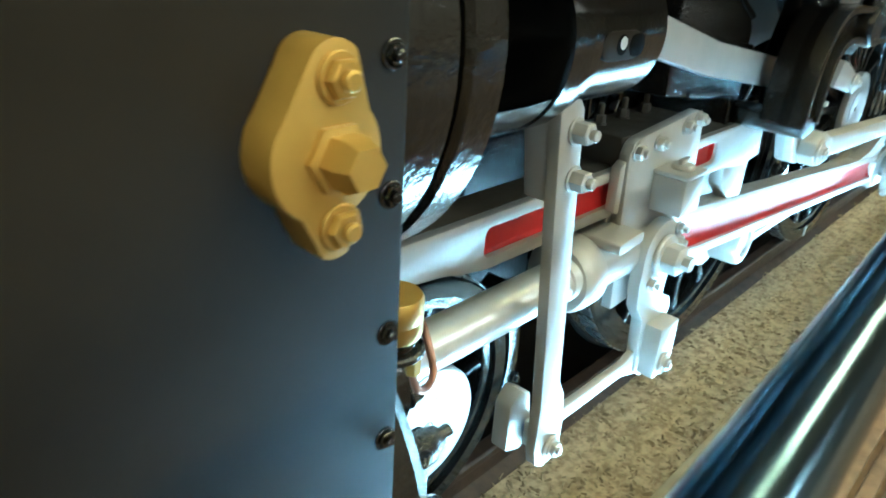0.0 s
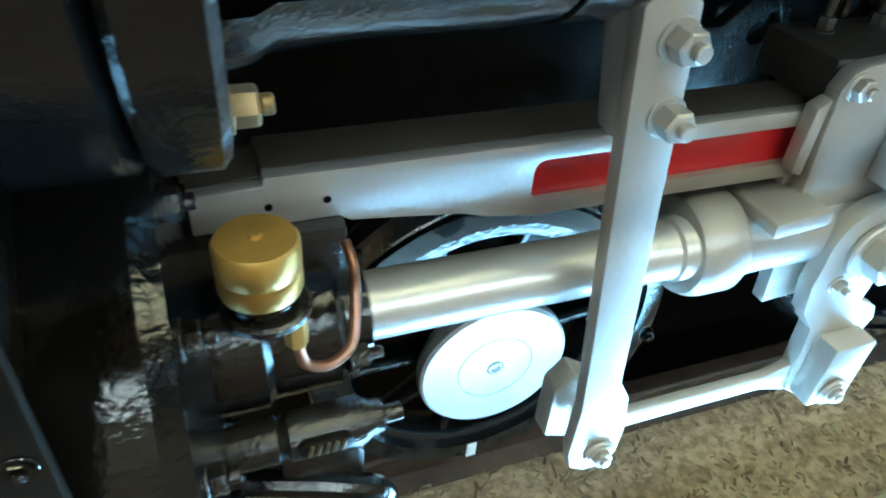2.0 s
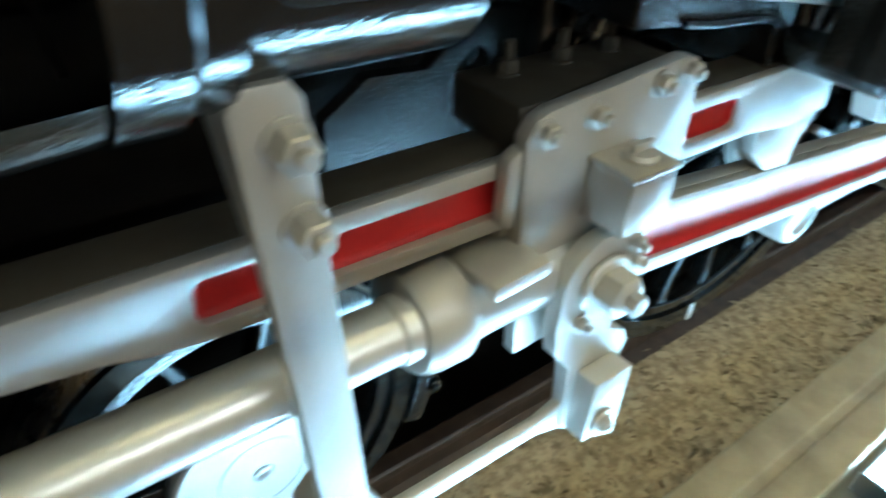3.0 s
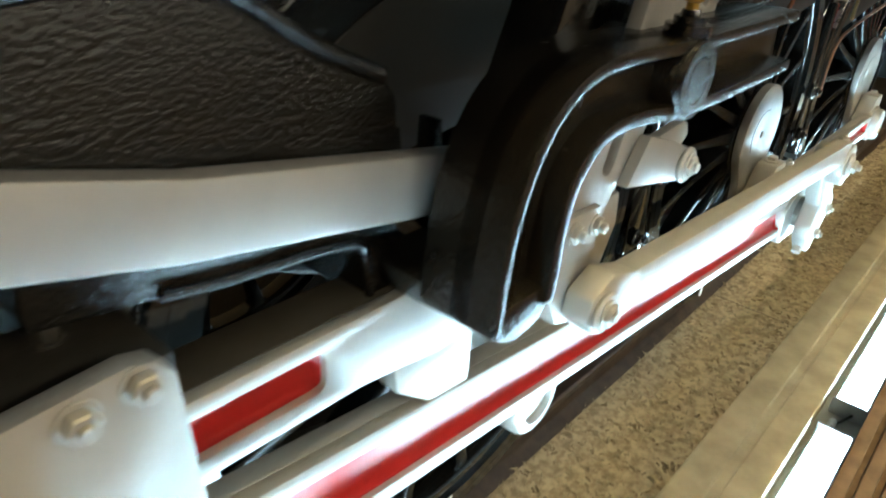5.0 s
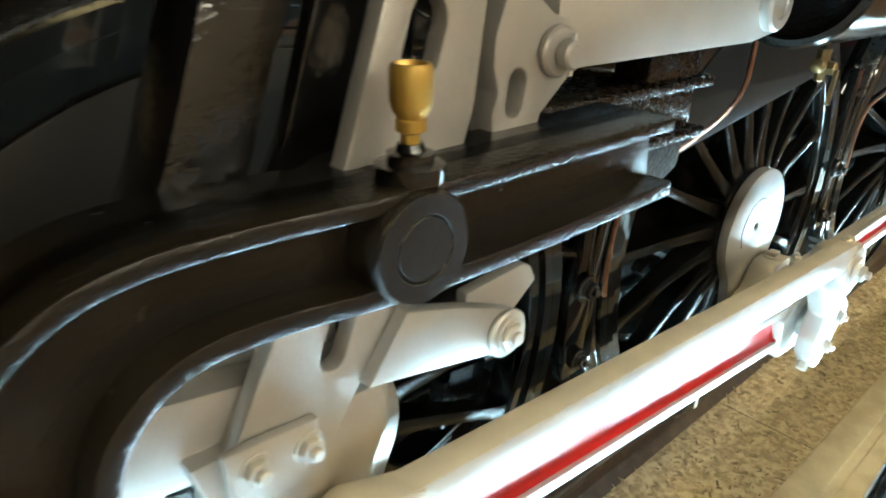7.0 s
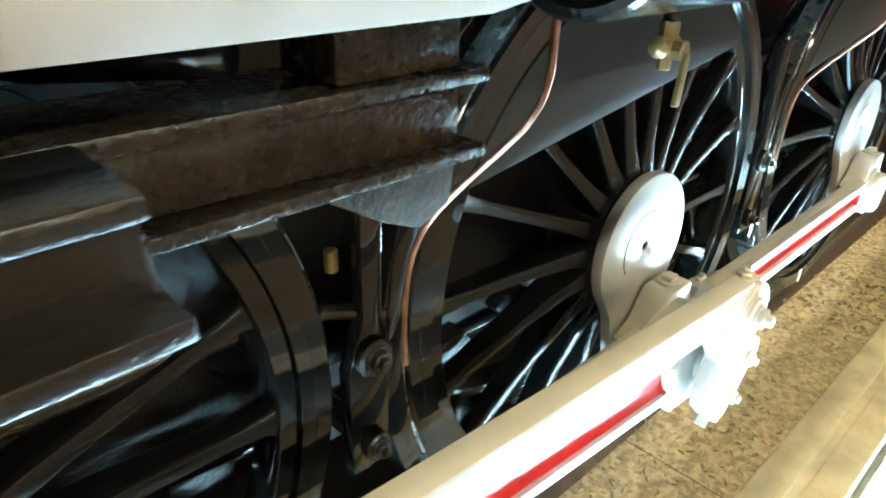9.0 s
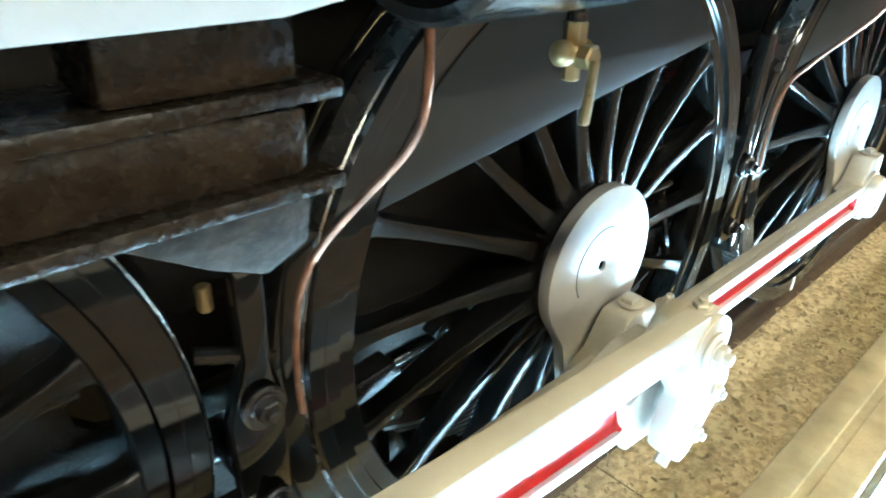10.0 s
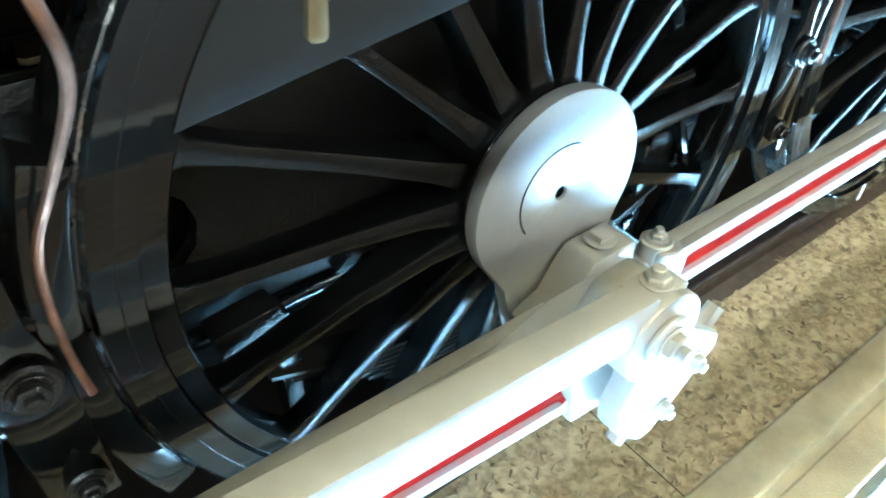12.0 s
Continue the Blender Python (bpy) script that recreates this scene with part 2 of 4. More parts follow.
structure("wall_west", box(-14.2, -14, -12.2, 4.2, -0.45, 6.2, 0), WALLM, "plain dim end wall of the hall", "wall")
structure("ceiling", box(-14.2, 16.2, -12.2, 4.2, 6.2, 6.4, 0), WALLM, "plain dim hall ceiling", "ceiling")

RAIL_OUTLINE = [(-0.065, -0.153), (0.065, -0.153), (0.065, -0.143), (0.012, -0.125), (0.009, -0.045), (0.033, -0.035), (0.033, -0.006), (0.024, 0.0), (-0.024, 0.0), (-0.033, -0.006), (-0.033, -0.035), (-0.009, -0.045), (-0.012, -0.125), (-0.065, -0.143)]
structure("joint", box(0.3335, 0.3365, -1.077, -0.61, -0.149, -0.1455, 0), DARK, "fine joint across the bonded gravel bed", "joint")
for side in (-1, 1):
    structure("rail", sweep_x([(y + side * 0.567, z + 0.0) for y, z in RAIL_OUTLINE], -14, 16, 0.002), RAIL, "brown rusty steel rail under the locomotive wheels", "rail")


# ---- the locomotive ----
loco = tagged(new("steam_locomotive"), "black steam locomotive with silver rods and red flutes, standing on rails", "locomotive")
CRANK = (0.045, -0.305)
AXLE_Z = 0.875
SPACING = 1.95


def driving_wheel():
    """A spoked driving wheel round the origin, outer face towards -y."""
    o = (0, 0, 0)
    tyre = lathe([(0.80, -0.66), (0.868, -0.66), (0.875, -0.653), (0.878, -0.575), (0.90, -0.555), (0.905, -0.54), (0.90, -0.528), (0.80, -0.528)], o, "y", 96, closed=True)
    wheel = part("driving_wheel", tyre, TYRE, loco, "black spoked driving wheel with silver hub", 40)
    part("rim", lathe([(0.752, -0.640), (0.757, -0.648), (0.796, -0.648), (0.7995, -0.644), (0.7995, -0.55), (0.757, -0.55), (0.752, -0.56)], o, "y", 96, closed=True), TYRE, wheel)
    part("face_groove", lathe([(0.832, -0.6598), (0.8325, -0.6606), (0.834, -0.6606), (0.8345, -0.6598)], o, "y", 96, closed=True), IRON, wheel)
    part("wheel_boss", lathe([(0.15, -0.50), (0.20, -0.52), (0.222, -0.58), (0.222, -0.655), (0.215, -0.69), (0.205, -0.699), (0.0, -0.699)], o, "y", 48), BLACK, wheel)
    part("tread", lathe([(0.8755, -0.648), (0.8795, -0.645), (0.8815, -0.578), (0.877, -0.574)], o, "y", 96, closed=True), TREAD, wheel, "worn bright tyre tread")
    spoke = bmesh.new()
    rows = []
    for r, w, d0, d1 in ((0.19, 0.036, -0.685, -0.56), (0.215, 0.036, -0.685, -0.56), (0.29, 0.026, -0.668, -0.565), (0.45, 0.021, -0.648, -0.57), (0.66, 0.021, -0.636, -0.572), (0.735, 0.026, -0.638, -0.568), (0.775, 0.055, -0.642, -0.56)):
        row = []
        for k in range(16):
            a = 2 * math.pi * (k + 0.5) / 16
            ca, sa = math.cos(a), math.sin(a)
            e = 0.42
            row.append(spoke.verts.new((r, (d0 + d1) / 2 + (d0 - d1) / 2 * (abs(sa) ** e) * (1 if sa > 0 else -1), w * (abs(ca) ** e) * (1 if ca > 0 else -1))))
        rows.append(row)
    for r0, r1 in zip(rows, rows[1:]):
        for k in range(16):
            spoke.faces.new((r0[k], r0[(k + 1) % 16], r1[(k + 1) % 16], r1[k]))
    first = part("spoke", spoke, SPOKE, wheel)
    for i in range(18):
        ob = first if i == 0 else new("spoke", first.data)
        ob.parent = wheel
        ob.matrix_basis = Matrix.Rotation(-radians(17 + 20 * i), 4, "Y")
    # balance weight opposite the crank
    mid = math.degrees(math.atan2(-CRANK[1], -CRANK[0]))
    seg = ring(0, 0, 0.765, 40, mid - 56, mid + 56)
    part("balance_weight", plate(seg, -0.652, -0.58, w=0.004), WEIGHT, wheel, "flat black balance weight segment")
    # silver hub disc, drawn out over the crank
    rc = 0.155
    ca = math.degrees(math.atan2(CRANK[1], CRANK[0]))
    hub = ring(0, 0, 0.222, 40, ca + 62, ca + 298) + [(-0.135, -0.20)] + ring(CRANK[0], CRANK[1], rc, 16, ca - 75, ca + 75) + [(0.175, -0.155)]
    part("hub_disc", plate(hub, -0.735, -0.70, [ring(0, 0, 0.016, 16)], w=0.006), SILVER, wheel, "silver painted hub disc with crank web")
    part("hub_groove", lathe([(0.109, -0.7352), (0.1095, -0.7362), (0.1125, -0.7362), (0.113, -0.7352)], o, "y", 48, None, 72, 215), DARK, wheel)
    part("centre_hole", cyl(o, "y", 0.0158, -0.70, -0.729, 16, 0.001), HOLE, wheel)
    part("wheel_mark", box(-0.012, 0.012, -0.664, -0.6605, -0.872, -0.80, 0), WHITE, wheel, "white painted mark on the tyre")
    return wheel


wheel_a = driving_wheel()
wheel_a.matrix_basis = pose(0, 0, AXLE_Z)
for k in (-1, 1):
    copy_thing(wheel_a, pose(k * SPACING, 0, AXLE_Z))
# far wheels, seen between the spokes
for k in (-1, 0, 1):
    copy_thing(wheel_a, pose(k * SPACING, 0, AXLE_Z, 0, 0, 180))
for k in (-1, 0, 1):
    part("axle", cyl((k * SPACING, 0, AXLE_Z), "y", 0.09, -0.6, 0.6, 24, 0.003), DARK, loco)


def bogie_wheel():
    o = (0, 0, 0)
    wheel = part("bogie_wheel", lathe([(0.375, -0.655), (0.425, -0.655), (0.432, -0.648), (0.437, -0.575), (0.455, -0.555), (0.458, -0.54), (0.455, -0.528), (0.375, -0.528)], o, "y", 72, closed=True), TYRE, loco, "small black spoked bogie wheel with white hub disc", 40)
    part("rim", lathe([(0.330, -0.630), (0.336, -0.640), (0.3745, -0.640), (0.3745, -0.55), (0.336, -0.55), (0.330, -0.56)], o, "y", 72, closed=True), BLACK, wheel)
    part("tread", lathe([(0.4325, -0.645), (0.4375, -0.642), (0.4405, -0.578), (0.436, -0.574)], o, "y", 72, closed=True), TREAD, wheel, "worn bright tyre tread")
    spoke = bmesh.new()
    rows = []
    for r, w, d in ((0.10, 0.032, 0.05), (0.17, 0.022, 0.038), (0.30, 0.019, 0.03), (0.35, 0.032, 0.033)):
        rows.append([spoke.verts.new((r, -0.60 + d * math.sin(2 * math.pi * k / 10), w * math.cos(2 * math.pi * k / 10))) for k in range(10)])
    for r0, r1 in zip(rows, rows[1:]):
        for k in range(10):
            spoke.faces.new((r0[k], r0[(k + 1) % 10], r1[(k + 1) % 10], r1[k]))
    first = part("spoke", spoke, SPOKE, wheel)
    for i in range(10):
        ob = first if i == 0 else new("spoke", first.data)
        ob.parent = wheel
        ob.matrix_basis = Matrix.Rotation(-radians(4 + 36 * i), 4, "Y")
    part("hub_disc", lathe([(0.10, -0.56), (0.185, -0.675), (0.190, -0.69), (0.189, -0.712), (0.182, -0.72), (0.097, -0.72), (0.0955, -0.717), (0.094, -0.72), (0.022, -0.72), (0.02, -0.712), (0.0, -0.712)], o, "y", 64), SILVER, wheel, "white painted hub disc")
    part("centre_plug", lathe([(0.018, -0.711), (0.018, -0.7215), (0.012, -0.724), (0.009, -0.716), (0.0, -0.716)], o, "y", 20), STEEL, wheel)
    part("wheel_mark", box(-0.014, 0.014, -0.659, -0.6555, -0.43, -0.378, 0), WHITE, wheel, "white painted mark on the tyre")
    return wheel


bogie = bogie_wheel()
bogie.matrix_basis = pose(-3.66, 0, 0.437)
copy_thing(bogie, pose(-5.6, 0, 0.437))
part("bogie_frame", plate([(-5.4, 0.40), (-3.2, 0.40), (-2.95, 0.55), (-2.95, 0.75), (-3.3, 0.80), (-5.4, 0.80)], -0.50, -0.46), DARK, loco)
part("bogie_brake_hanger", box(-3.17, -3.13, -0.62, -0.58, 0.28, 0.70, 0.008), BLACK, loco)
part("bogie_brake_shoe", plate(ring(-3.66, 0.437, 0.465, 12, -25, 35) + ring(-3.66, 0.437, 0.52, 12, 35, -25), -0.64, -0.55), BLACK, loco)
bolt((-3.15, -0.62, 0.33), "y", BLACK, loco, 0.022, 0.03)


# -- main frame and inner works, seen through the spokes
for s in (-1, 1):
    part("frame_plate", plate([(-2.80, 0.80), (-2.6, 0.76), (2.9, 0.76), (2.9, 1.25), (-2.80, 1.25)], s * 0.47, s * 0.43,
         [stadium(-2.55, 0.97, -2.25, 0.97, 0.12), stadium(-1.15, 0.93, -0.75, 0.93, 0.10), stadium(0.75, 0.93, 1.2, 0.93, 0.10)]), SPARK, loco)
part("boiler", lathe([(0.0, -5.9), (0.80, -5.9), (0.80, 3.2), (0.0, 3.2)], (0, 0, 2.55), "x", 48), BLACK, loco)
# dark box added so the gap behind the bogie stays black
part("dark_filler_box", box(-4.3, -2.75, -0.10, 0.40, 0.55, 1.70, 0.02), DARK, loco)
part("frame_stay", plate([(-3.40, 0.98), (-3.12, 0.94), (-3.02, 1.02), (-2.90, 1.14), (-2.90, 1.27), (-3.04, 1.29), (-3.16, 1.18), (-3.30, 1.19), (-3.40, 1.12)], -0.57, -0.53, [stadium(-3.06, 1.16, -3.03, 1.18, 0.025)], w=0.010), SPARK, loco, "lumpy black painted frame stay")
# plain dark box added to block the lit wall below the boiler
part("dark_backing", box(-2.3, 2.9, -0.36, 0.36, 1.26, 1.95, 0.03), DARK, loco)
part("ash_pan", box(-1.0, 2.9, -0.40, 0.40, 0.45, 0.75, 0.02), DARK, loco)
part("running_board", box(-5.6, 3.2, -1.42, -0.75, 2.16, 2.19, 0.004), DARK, loco)


def leaf_spring(x):
    body = None
    for i in range(7):
        half = 0.34 + 0.045 * i
        z = 0.325 + 0.016 * i
        outline = [(x - half + 2 * half * k / 10, z + 0.06 * ((k - 5) / 5) ** 2 * (half / 0.42) ** 2) for k in range(11)]
        outline += [(a, b + 0.0135) for a, b in reversed(outline)]
        bm = plate(outline, -0.56, -0.47, w=0.002)
        if body is None:
            body = part("leaf_spring", bm, WEIGHT, loco, "black leaf spring pack behind the wheel")
        else:
            part("leaf", bm, WEIGHT, body)
    part("spring_buckle", box(x - 0.05, x + 0.05, -0.575, -0.455, 0.31, 0.48, 0.008), BLACK, body)
    for s in (-1, 1):
        part("spring_hanger", box(x + s * 0.56 - 0.022, x + s * 0.56 + 0.022, -0.545, -0.485, 0.36, 0.70, 0.006), CAST, body)
        part("hanger_bracket", plate([(x + s * 0.70, 0.72), (x + s * 0.56, 0.735), (x + s * 0.545, 0.67), (x + s * 0.60, 0.61), (x + s * 0.68, 0.60)], -0.55, -0.48, w=0.008), SPARK, body)
        part("spring_clip", box(x + s * 0.50 - 0.025, x + s * 0.50 + 0.025, -0.57, -0.46, 0.41, 0.49, 0.005), BLACK, body)
        bolt((x + s * 0.53, -0.52, 0.49), "z", BLACK, body, 0.022, 0.03, 0.02, 1)
        part("keeper_plate", plate([(x + s * 0.28, 0.755), (x + s * 0.38, 0.765), (x + s * 0.42, 0.73), (x + s * 0.39, 0.70), (x + s * 0.30, 0.705)], -0.53, -0.48, w=0.006), SPARK, body)
        bolt((x + s * 0.35, -0.53, 0.73), "y", CAST, body, 0.018, 0.016)


for k in (-1, 0, 1):
    leaf_spring(k * SPACING)
    part("axle_box", box(k * SPACING - 0.14, k * SPACING + 0.14, -0.52, -0.41, 0.70, 1.05, 0.015), CAST, loco)


# -- brakes between the wheels
def brake(x):
    """Hanger, shoe and pins in front of the wheel whose axle is at x."""
    shoe = part("brake_shoe", plate(ring(x, AXLE_Z, 0.882, 14, 158, 203) + ring(x, AXLE_Z, 0.945, 14, 203, 158), -0.655, -0.555, w=0.006), TYRE, loco, "black iron brake shoe against the tyre")
    part("brake_hanger", plate([(x - 1.00, 1.36), (x - 0.94, 1.36), (x - 0.945, 1.0), (x - 0.925, 0.92), (x - 0.93, 0.60), (x - 1.03, 0.60), (x - 1.035, 0.88), (x - 0.995, 1.0)], -0.66, -0.62, w=0.006), TYRE, shoe)
    part("hanger_stud", cyl((x - 1.025, -0.60, 0), "z", 0.014, 1.10, 1.15, 12, 0.003), BRONZE, shoe, "dull bronze stud")
    pin = bmesh.new()
    cyl((x - 0.975, -0.66, 0.905), "y", 0.045, 0, -0.022, 24, 0.006, pin)
    hexbolt(pin, (x - 0.975, -0.682, 0.905), "y", 0.026, 0.02, 0.012)
    part("brake_pin", pin, CAST, shoe)
    low = bmesh.new()
    cyl((x - 0.97, -0.66, 0.66), "y", 0.036, 0, -0.02, 24, 0.005, low)
    hexbolt(low, (x - 0.97, -0.68, 0.66), "y", 0.02, 0.018, 0.01)
    part("brake_pin", low, CAST, shoe)
    part("brake_beam", tube([(x - 0.97, -0.62, 0.66), (x - 0.97, 0.62, 0.66)], 0.032, 12), BLACK, shoe)
    part("brake_link", tube([(x - 1.06, -0.60, 1.02), (x - 0.93, -0.645, 0.99)], 0.017, 10), BLACK, shoe)


for k in (-1, 0, 1):
    brake(k * SPACING)
part("brake_pull_rod", tube([(-2.95, -0.40, 0.60), (2.6, -0.40, 0.60)], 0.03, 12), BLACK, loco)
part("sand_pipe", tube([(0.55, -0.50, 1.2), (0.62, -0.56, 0.8), (0.85, -0.58, 0.25), (0.90, -0.58, 0.06)], 0.018, 10), BLACK, loco)
part("cross_shaft", tube([(0.30, -0.56, 0.90), (0.62, -0.56, 0.90)], 0.024, 12), BLACK, loco)
part("cross_shaft", tube([(-1.75, -0.60, 1.06), (-1.25, -0.60, 1.06)], 0.028, 12), BLACK, loco)

# -- cylinder block
CYL = (-0.98, 0.955)
jacket = part("cylinder_jacket", plate([(-5.75, 0.66), (-4.375, 0.66), (-4.37, 2.15), (-5.75, 2.15)], -1.335, -1.32, w=0.004), PLATE, loco, "flat black cylinder jacket sheet with edge bolts")
for z in (0.94, 1.075, 1.208, 1.342, 1.49, 1.616, 1.75, 1.88, 2.01):
    bolt((-4.392, -1.335, z), "y", BLACK, jacket, 0.011, 0.008, 0.006)
part("steam_chest", lathe([(0.10, -5.7), (0.295, -5.7), (0.305, -5.68), (0.305, -4.285), (0.29, -4.275), (0.20, -4.275)], (0, -1.01, 1.60), "x", 64), BLACK, loco, "round black steam chest with brushed paint")
part("chest_cover", lathe([(0.15, -4.272), (0.30, -4.272), (0.308, -4.265), (0.308, -4.215), (0.30, -4.207), (0.22, -4.20), (0.0, -4.20)], (0, -1.01, 1.60), "x", 64), BLACK, loco)
for i in range(10):
    a = radians(14 + 36 * i)
    bolt((-4.206, -1.01 + 0.262 * math.cos(a), 1.60 + 0.262 * math.sin(a)), "x", BRONZE if i == 6 else BLACK, loco, 0.018, 0.026, 0.012, 1)
part("cylinder_barrel", lathe([(0.1, -5.65), (0.335, -5.65), (0.343, -5.63), (0.343, -4.42), (0.35, -4.40), (0.352, -4.31), (0.335, -4.285), (0.30, -4.28), (0.16, -4.265), (0.0, -4.265)], (0, CYL[0], CYL[1]), "x", 64), BLACK, loco, "black cylinder barrel with rear head")
part("cylinder_saddle", box(-5.6, -4.40, -1.25, -0.3, 0.80, 1.9, 0.03), DARK, loco)
for i in range(12):
    a = radians(15 + 30 * i)
    bolt((-4.282, CYL[0] + 0.29 * math.cos(a), CYL[1] + 0.29 * math.sin(a)), "x", CAST, loco, 0.019, 0.022, 0.014, 1)
part("stuffing_box", lathe([(0.115, -4.275), (0.115, -4.20), (0.105, -4.19), (0.105, -4.10), (0.095, -4.09), (0.075, -4.085), (0.072, -4.05), (0.062, -4.045), (0.05, -4.045)], (0, CYL[0], CYL[1] + 0.01), "x", 36), BLACK, loco, "black stuffing box round the piston rod")
for dz, dy in ((0.0, -0.085), (-0.085, -0.02), (0.085, 0.03)):
    bolt((-4.09, CYL[0] + dy, CYL[1] + dz), "x", CAST, loco, 0.017, 0.03, 0.02, 1)
part("guide_bar_seat", box(-4.27, -4.07, -1.0, -0.84, 1.02, 1.128, 0.006), CAST, loco)

# gold cover on the jacket
CX, CZ = -4.488, 1.552
cover = part("relief_valve_cover", plate(ring(CX - 0.003, CZ, 0.051, 22, -60, 40) + ring(CX + 0.004, CZ + 0.062, 0.026, 10, 40, 140) + ring(CX - 0.003, CZ, 0.051, 22, 140, 240) + ring(CX + 0.002, CZ - 0.058, 0.026, 10, 240, 300), -1.376, -1.336, w=0.007), BRASS, loco, "gold painted oval valve cover with three hexagon nuts")
part("hexagon_plug", lathe([(0.029, -1.376), (0.029, -1.382), (0.023, -1.384), (0.023, -1.402), (0.018, -1.413), (0.0, -1.413)], (CX + 0.004, 0, CZ), "y", 6), BRASS, cover)
for dz in (0.060, -0.057):
    bolt((CX + 0.006, -1.376, CZ + dz), "y", BRASS, cover, 0.016, 0.012, 0.008, name="nut")
part("cover_gasket", plate(ring(CX, CZ, 0.050, 28), -1.338, -1.3352, w=0.002), PLATE, cover)

# oil cup and drain gear behind the cylinder
cup = part("oil_cup", lathe([(0.032, 1.164), (0.043, 1.168), (0.0450, 1.174), (0.0450, 1.192), (0.0435, 1.195), (0.0450, 1.198), (0.0450, 1.229), (0.042, 1.234), (0.007, 1.2355), (0.006, 1.240), (0.0, 1.240)], (-4.195, -1.135, 0), "z", 40), BRASS, loco, "round gold painted oil cup")
part("oil_cup_foot", lathe([(0.036, 1.146), (0.037, 1.150), (0.037, 1.158), (0.030, 1.1635)], (-4.195, -1.135, 0), "z", 24), BLACK, cup)
part("oil_cup_bracket", lathe([(0.046, 1.132), (0.050, 1.135), (0.050, 1.142), (0.046, 1.1455)], (-4.192, -1.132, 0), "z", 28), CAST, cup)
part("bracket_arm", box(-4.235, -4.15, -1.12, -1.02, 1.128, 1.1315, 0.001), CAST, cup)
part("pipe_union", cyl((-4.165, -1.15, 0), "z", 0.013, 1.088, 1.1318, 6, 0.002), BRASS, cup)
part("copper_pipe", tube([(-4.165, -1.15, 1.088), (-4.158, -1.155, 1.058), (-4.13, -1.15, 1.043), (-4.10, -1.135, 1.052), (-4.088, -1.11, 1.085), (-4.082, -1.08, 1.125), (-4.085, -1.05, 1.145)], 0.007, 10), COPPER, cup, "bent copper oil pipe")
drain = part("drain_valve", lathe([(0.018, -4.27), (0.03, -4.265), (0.034, -4.24), (0.034, -4.20), (0.028, -4.195), (0.036, -4.185), (0.036, -4.085), (0.026, -4.07), (0.024, -4.055), (0.014, -4.05), (0.014, -4.025), (0.0, -4.022)], (0, -1.11, 0.875), "x", 28), CAST, loco, "black drain valve with spring window")
part("spring_window", plate(stadium(-4.165, 0.885, -4.115, 0.885, 0.013), -1.150, -1.135, w=0.002), DARK, drain)
for i in range(5):
    part("spring_coil", tube([(-4.163 + i * 0.011, -1.1505, 0.875), (-4.158 + i * 0.011, -1.1515, 0.895)], 0.0025, 6), BRONZE, drain)
part("drain_bracket", box(-4.2, -4.08, -1.12, -1.08, 0.66, 0.84, 0.008), CAST, drain)
part("drain_pipe", tube([(-4.25, -1.1, 0.78), (-4.12, -1.13, 0.76), (-4.05, -1.13, 0.70), (-4.03, -1.10, 0.45)], 0.02, 10), BLACK, loco)

# -- valve spindle guide
guide = part("valve_spindle_guide", lathe([(0.10, -3.86), (0.155, -3.86), (0.168, -3.855), (0.168, -3.80), (0.158, -3.79), (0.157, -3.755), (0.145, -3.75), (0.141, -3.78), (0.141, -3.505), (0.137, -3.50), (0.12, -3.50), (0.12, -3.70)], (0, -1.0, 1.560), "x", 64), ENAMEL, loco, "glossy black valve spindle guide tube")
part("guide_neck", lathe([(0.165, -4.20), (0.190, -4.20), (0.188, -4.175), (0.176, -4.155), (0.170, -4.05), (0.170, -3.93), (0.165, -3.862), (0.135, -3.862), (0.140, -3.93), (0.142, -4.05), (0.145, -4.15)], (0, -1.0, 1.560), "x", 40, None, 210, 470, True), ENAMEL, guide, "open sided black yoke of the spindle guide")
part("valve_spindle", lathe([(0.0, -4.21), (0.028, -4.21), (0.028, -3.70), (0.0, -3.70)], (0, -1.0, 1.560), "x", 24), CAST, guide)
part("spindle_gland", lathe([(0.0, -4.205), (0.075, -4.205), (0.075, -4.175), (0.055, -4.165), (0.050, -4.10), (0.030, -4.095), (0.0, -4.095)], (0, -1.0, 1.560), "x", 28), BLACK, guide)
part("guide_slot", plate(stadium(-3.622, 1.547, -3.607, 1.547, 0.021), -1.1425, -1.13, w=0.001), HOLE, guide)
# offset steel disc stands in for light on the inside of the bore
part("bore_glint", cyl((-3.664, -1.1424, 1.553), "y", 0.0115, 0.0, -0.0016, 20, 0.0005), STEEL, guide, "bright disc for the lit inside of the bore")
part("pin_bore", cyl((-3.668, -1.1424, 1.550), "y", 0.018, 0.0, -0.0010, 24, 0.0003), HOLE, guide)
part("slot_plate", plate(stadium(-3.705, 1.549, -3.625, 1.548, 0.026), -1.1422, -1.12, w=0.001), PLATE, guide)

# -- combination lever and union link
LEVER = [(-3.766, 1.43), (-3.750, 1.450), (-3.705, 1.450), (-3.690, 1.43), (-3.630, 0.79), (-3.604, 0.745), (-3.590, 0.66), (-3.592, 0.585), (-3.612, 0.556), (-3.655, 0.552), (-3.688, 0.575), (-3.698, 0.62), (-3.696, 0.74), (-3.703, 0.82)]
lever = part("combination_lever", plate(LEVER, -1.10, -1.072, w=0.003), SILVER, loco, "upright silver combination lever")
part("lever_fork", plate([(-3.70, 0.70), (-3.665, 0.74), (-3.62, 0.71), (-3.60, 0.58), (-3.64, 0.545), (-3.70, 0.57)], -1.02, -0.97, w=0.008), SILVER, lever)
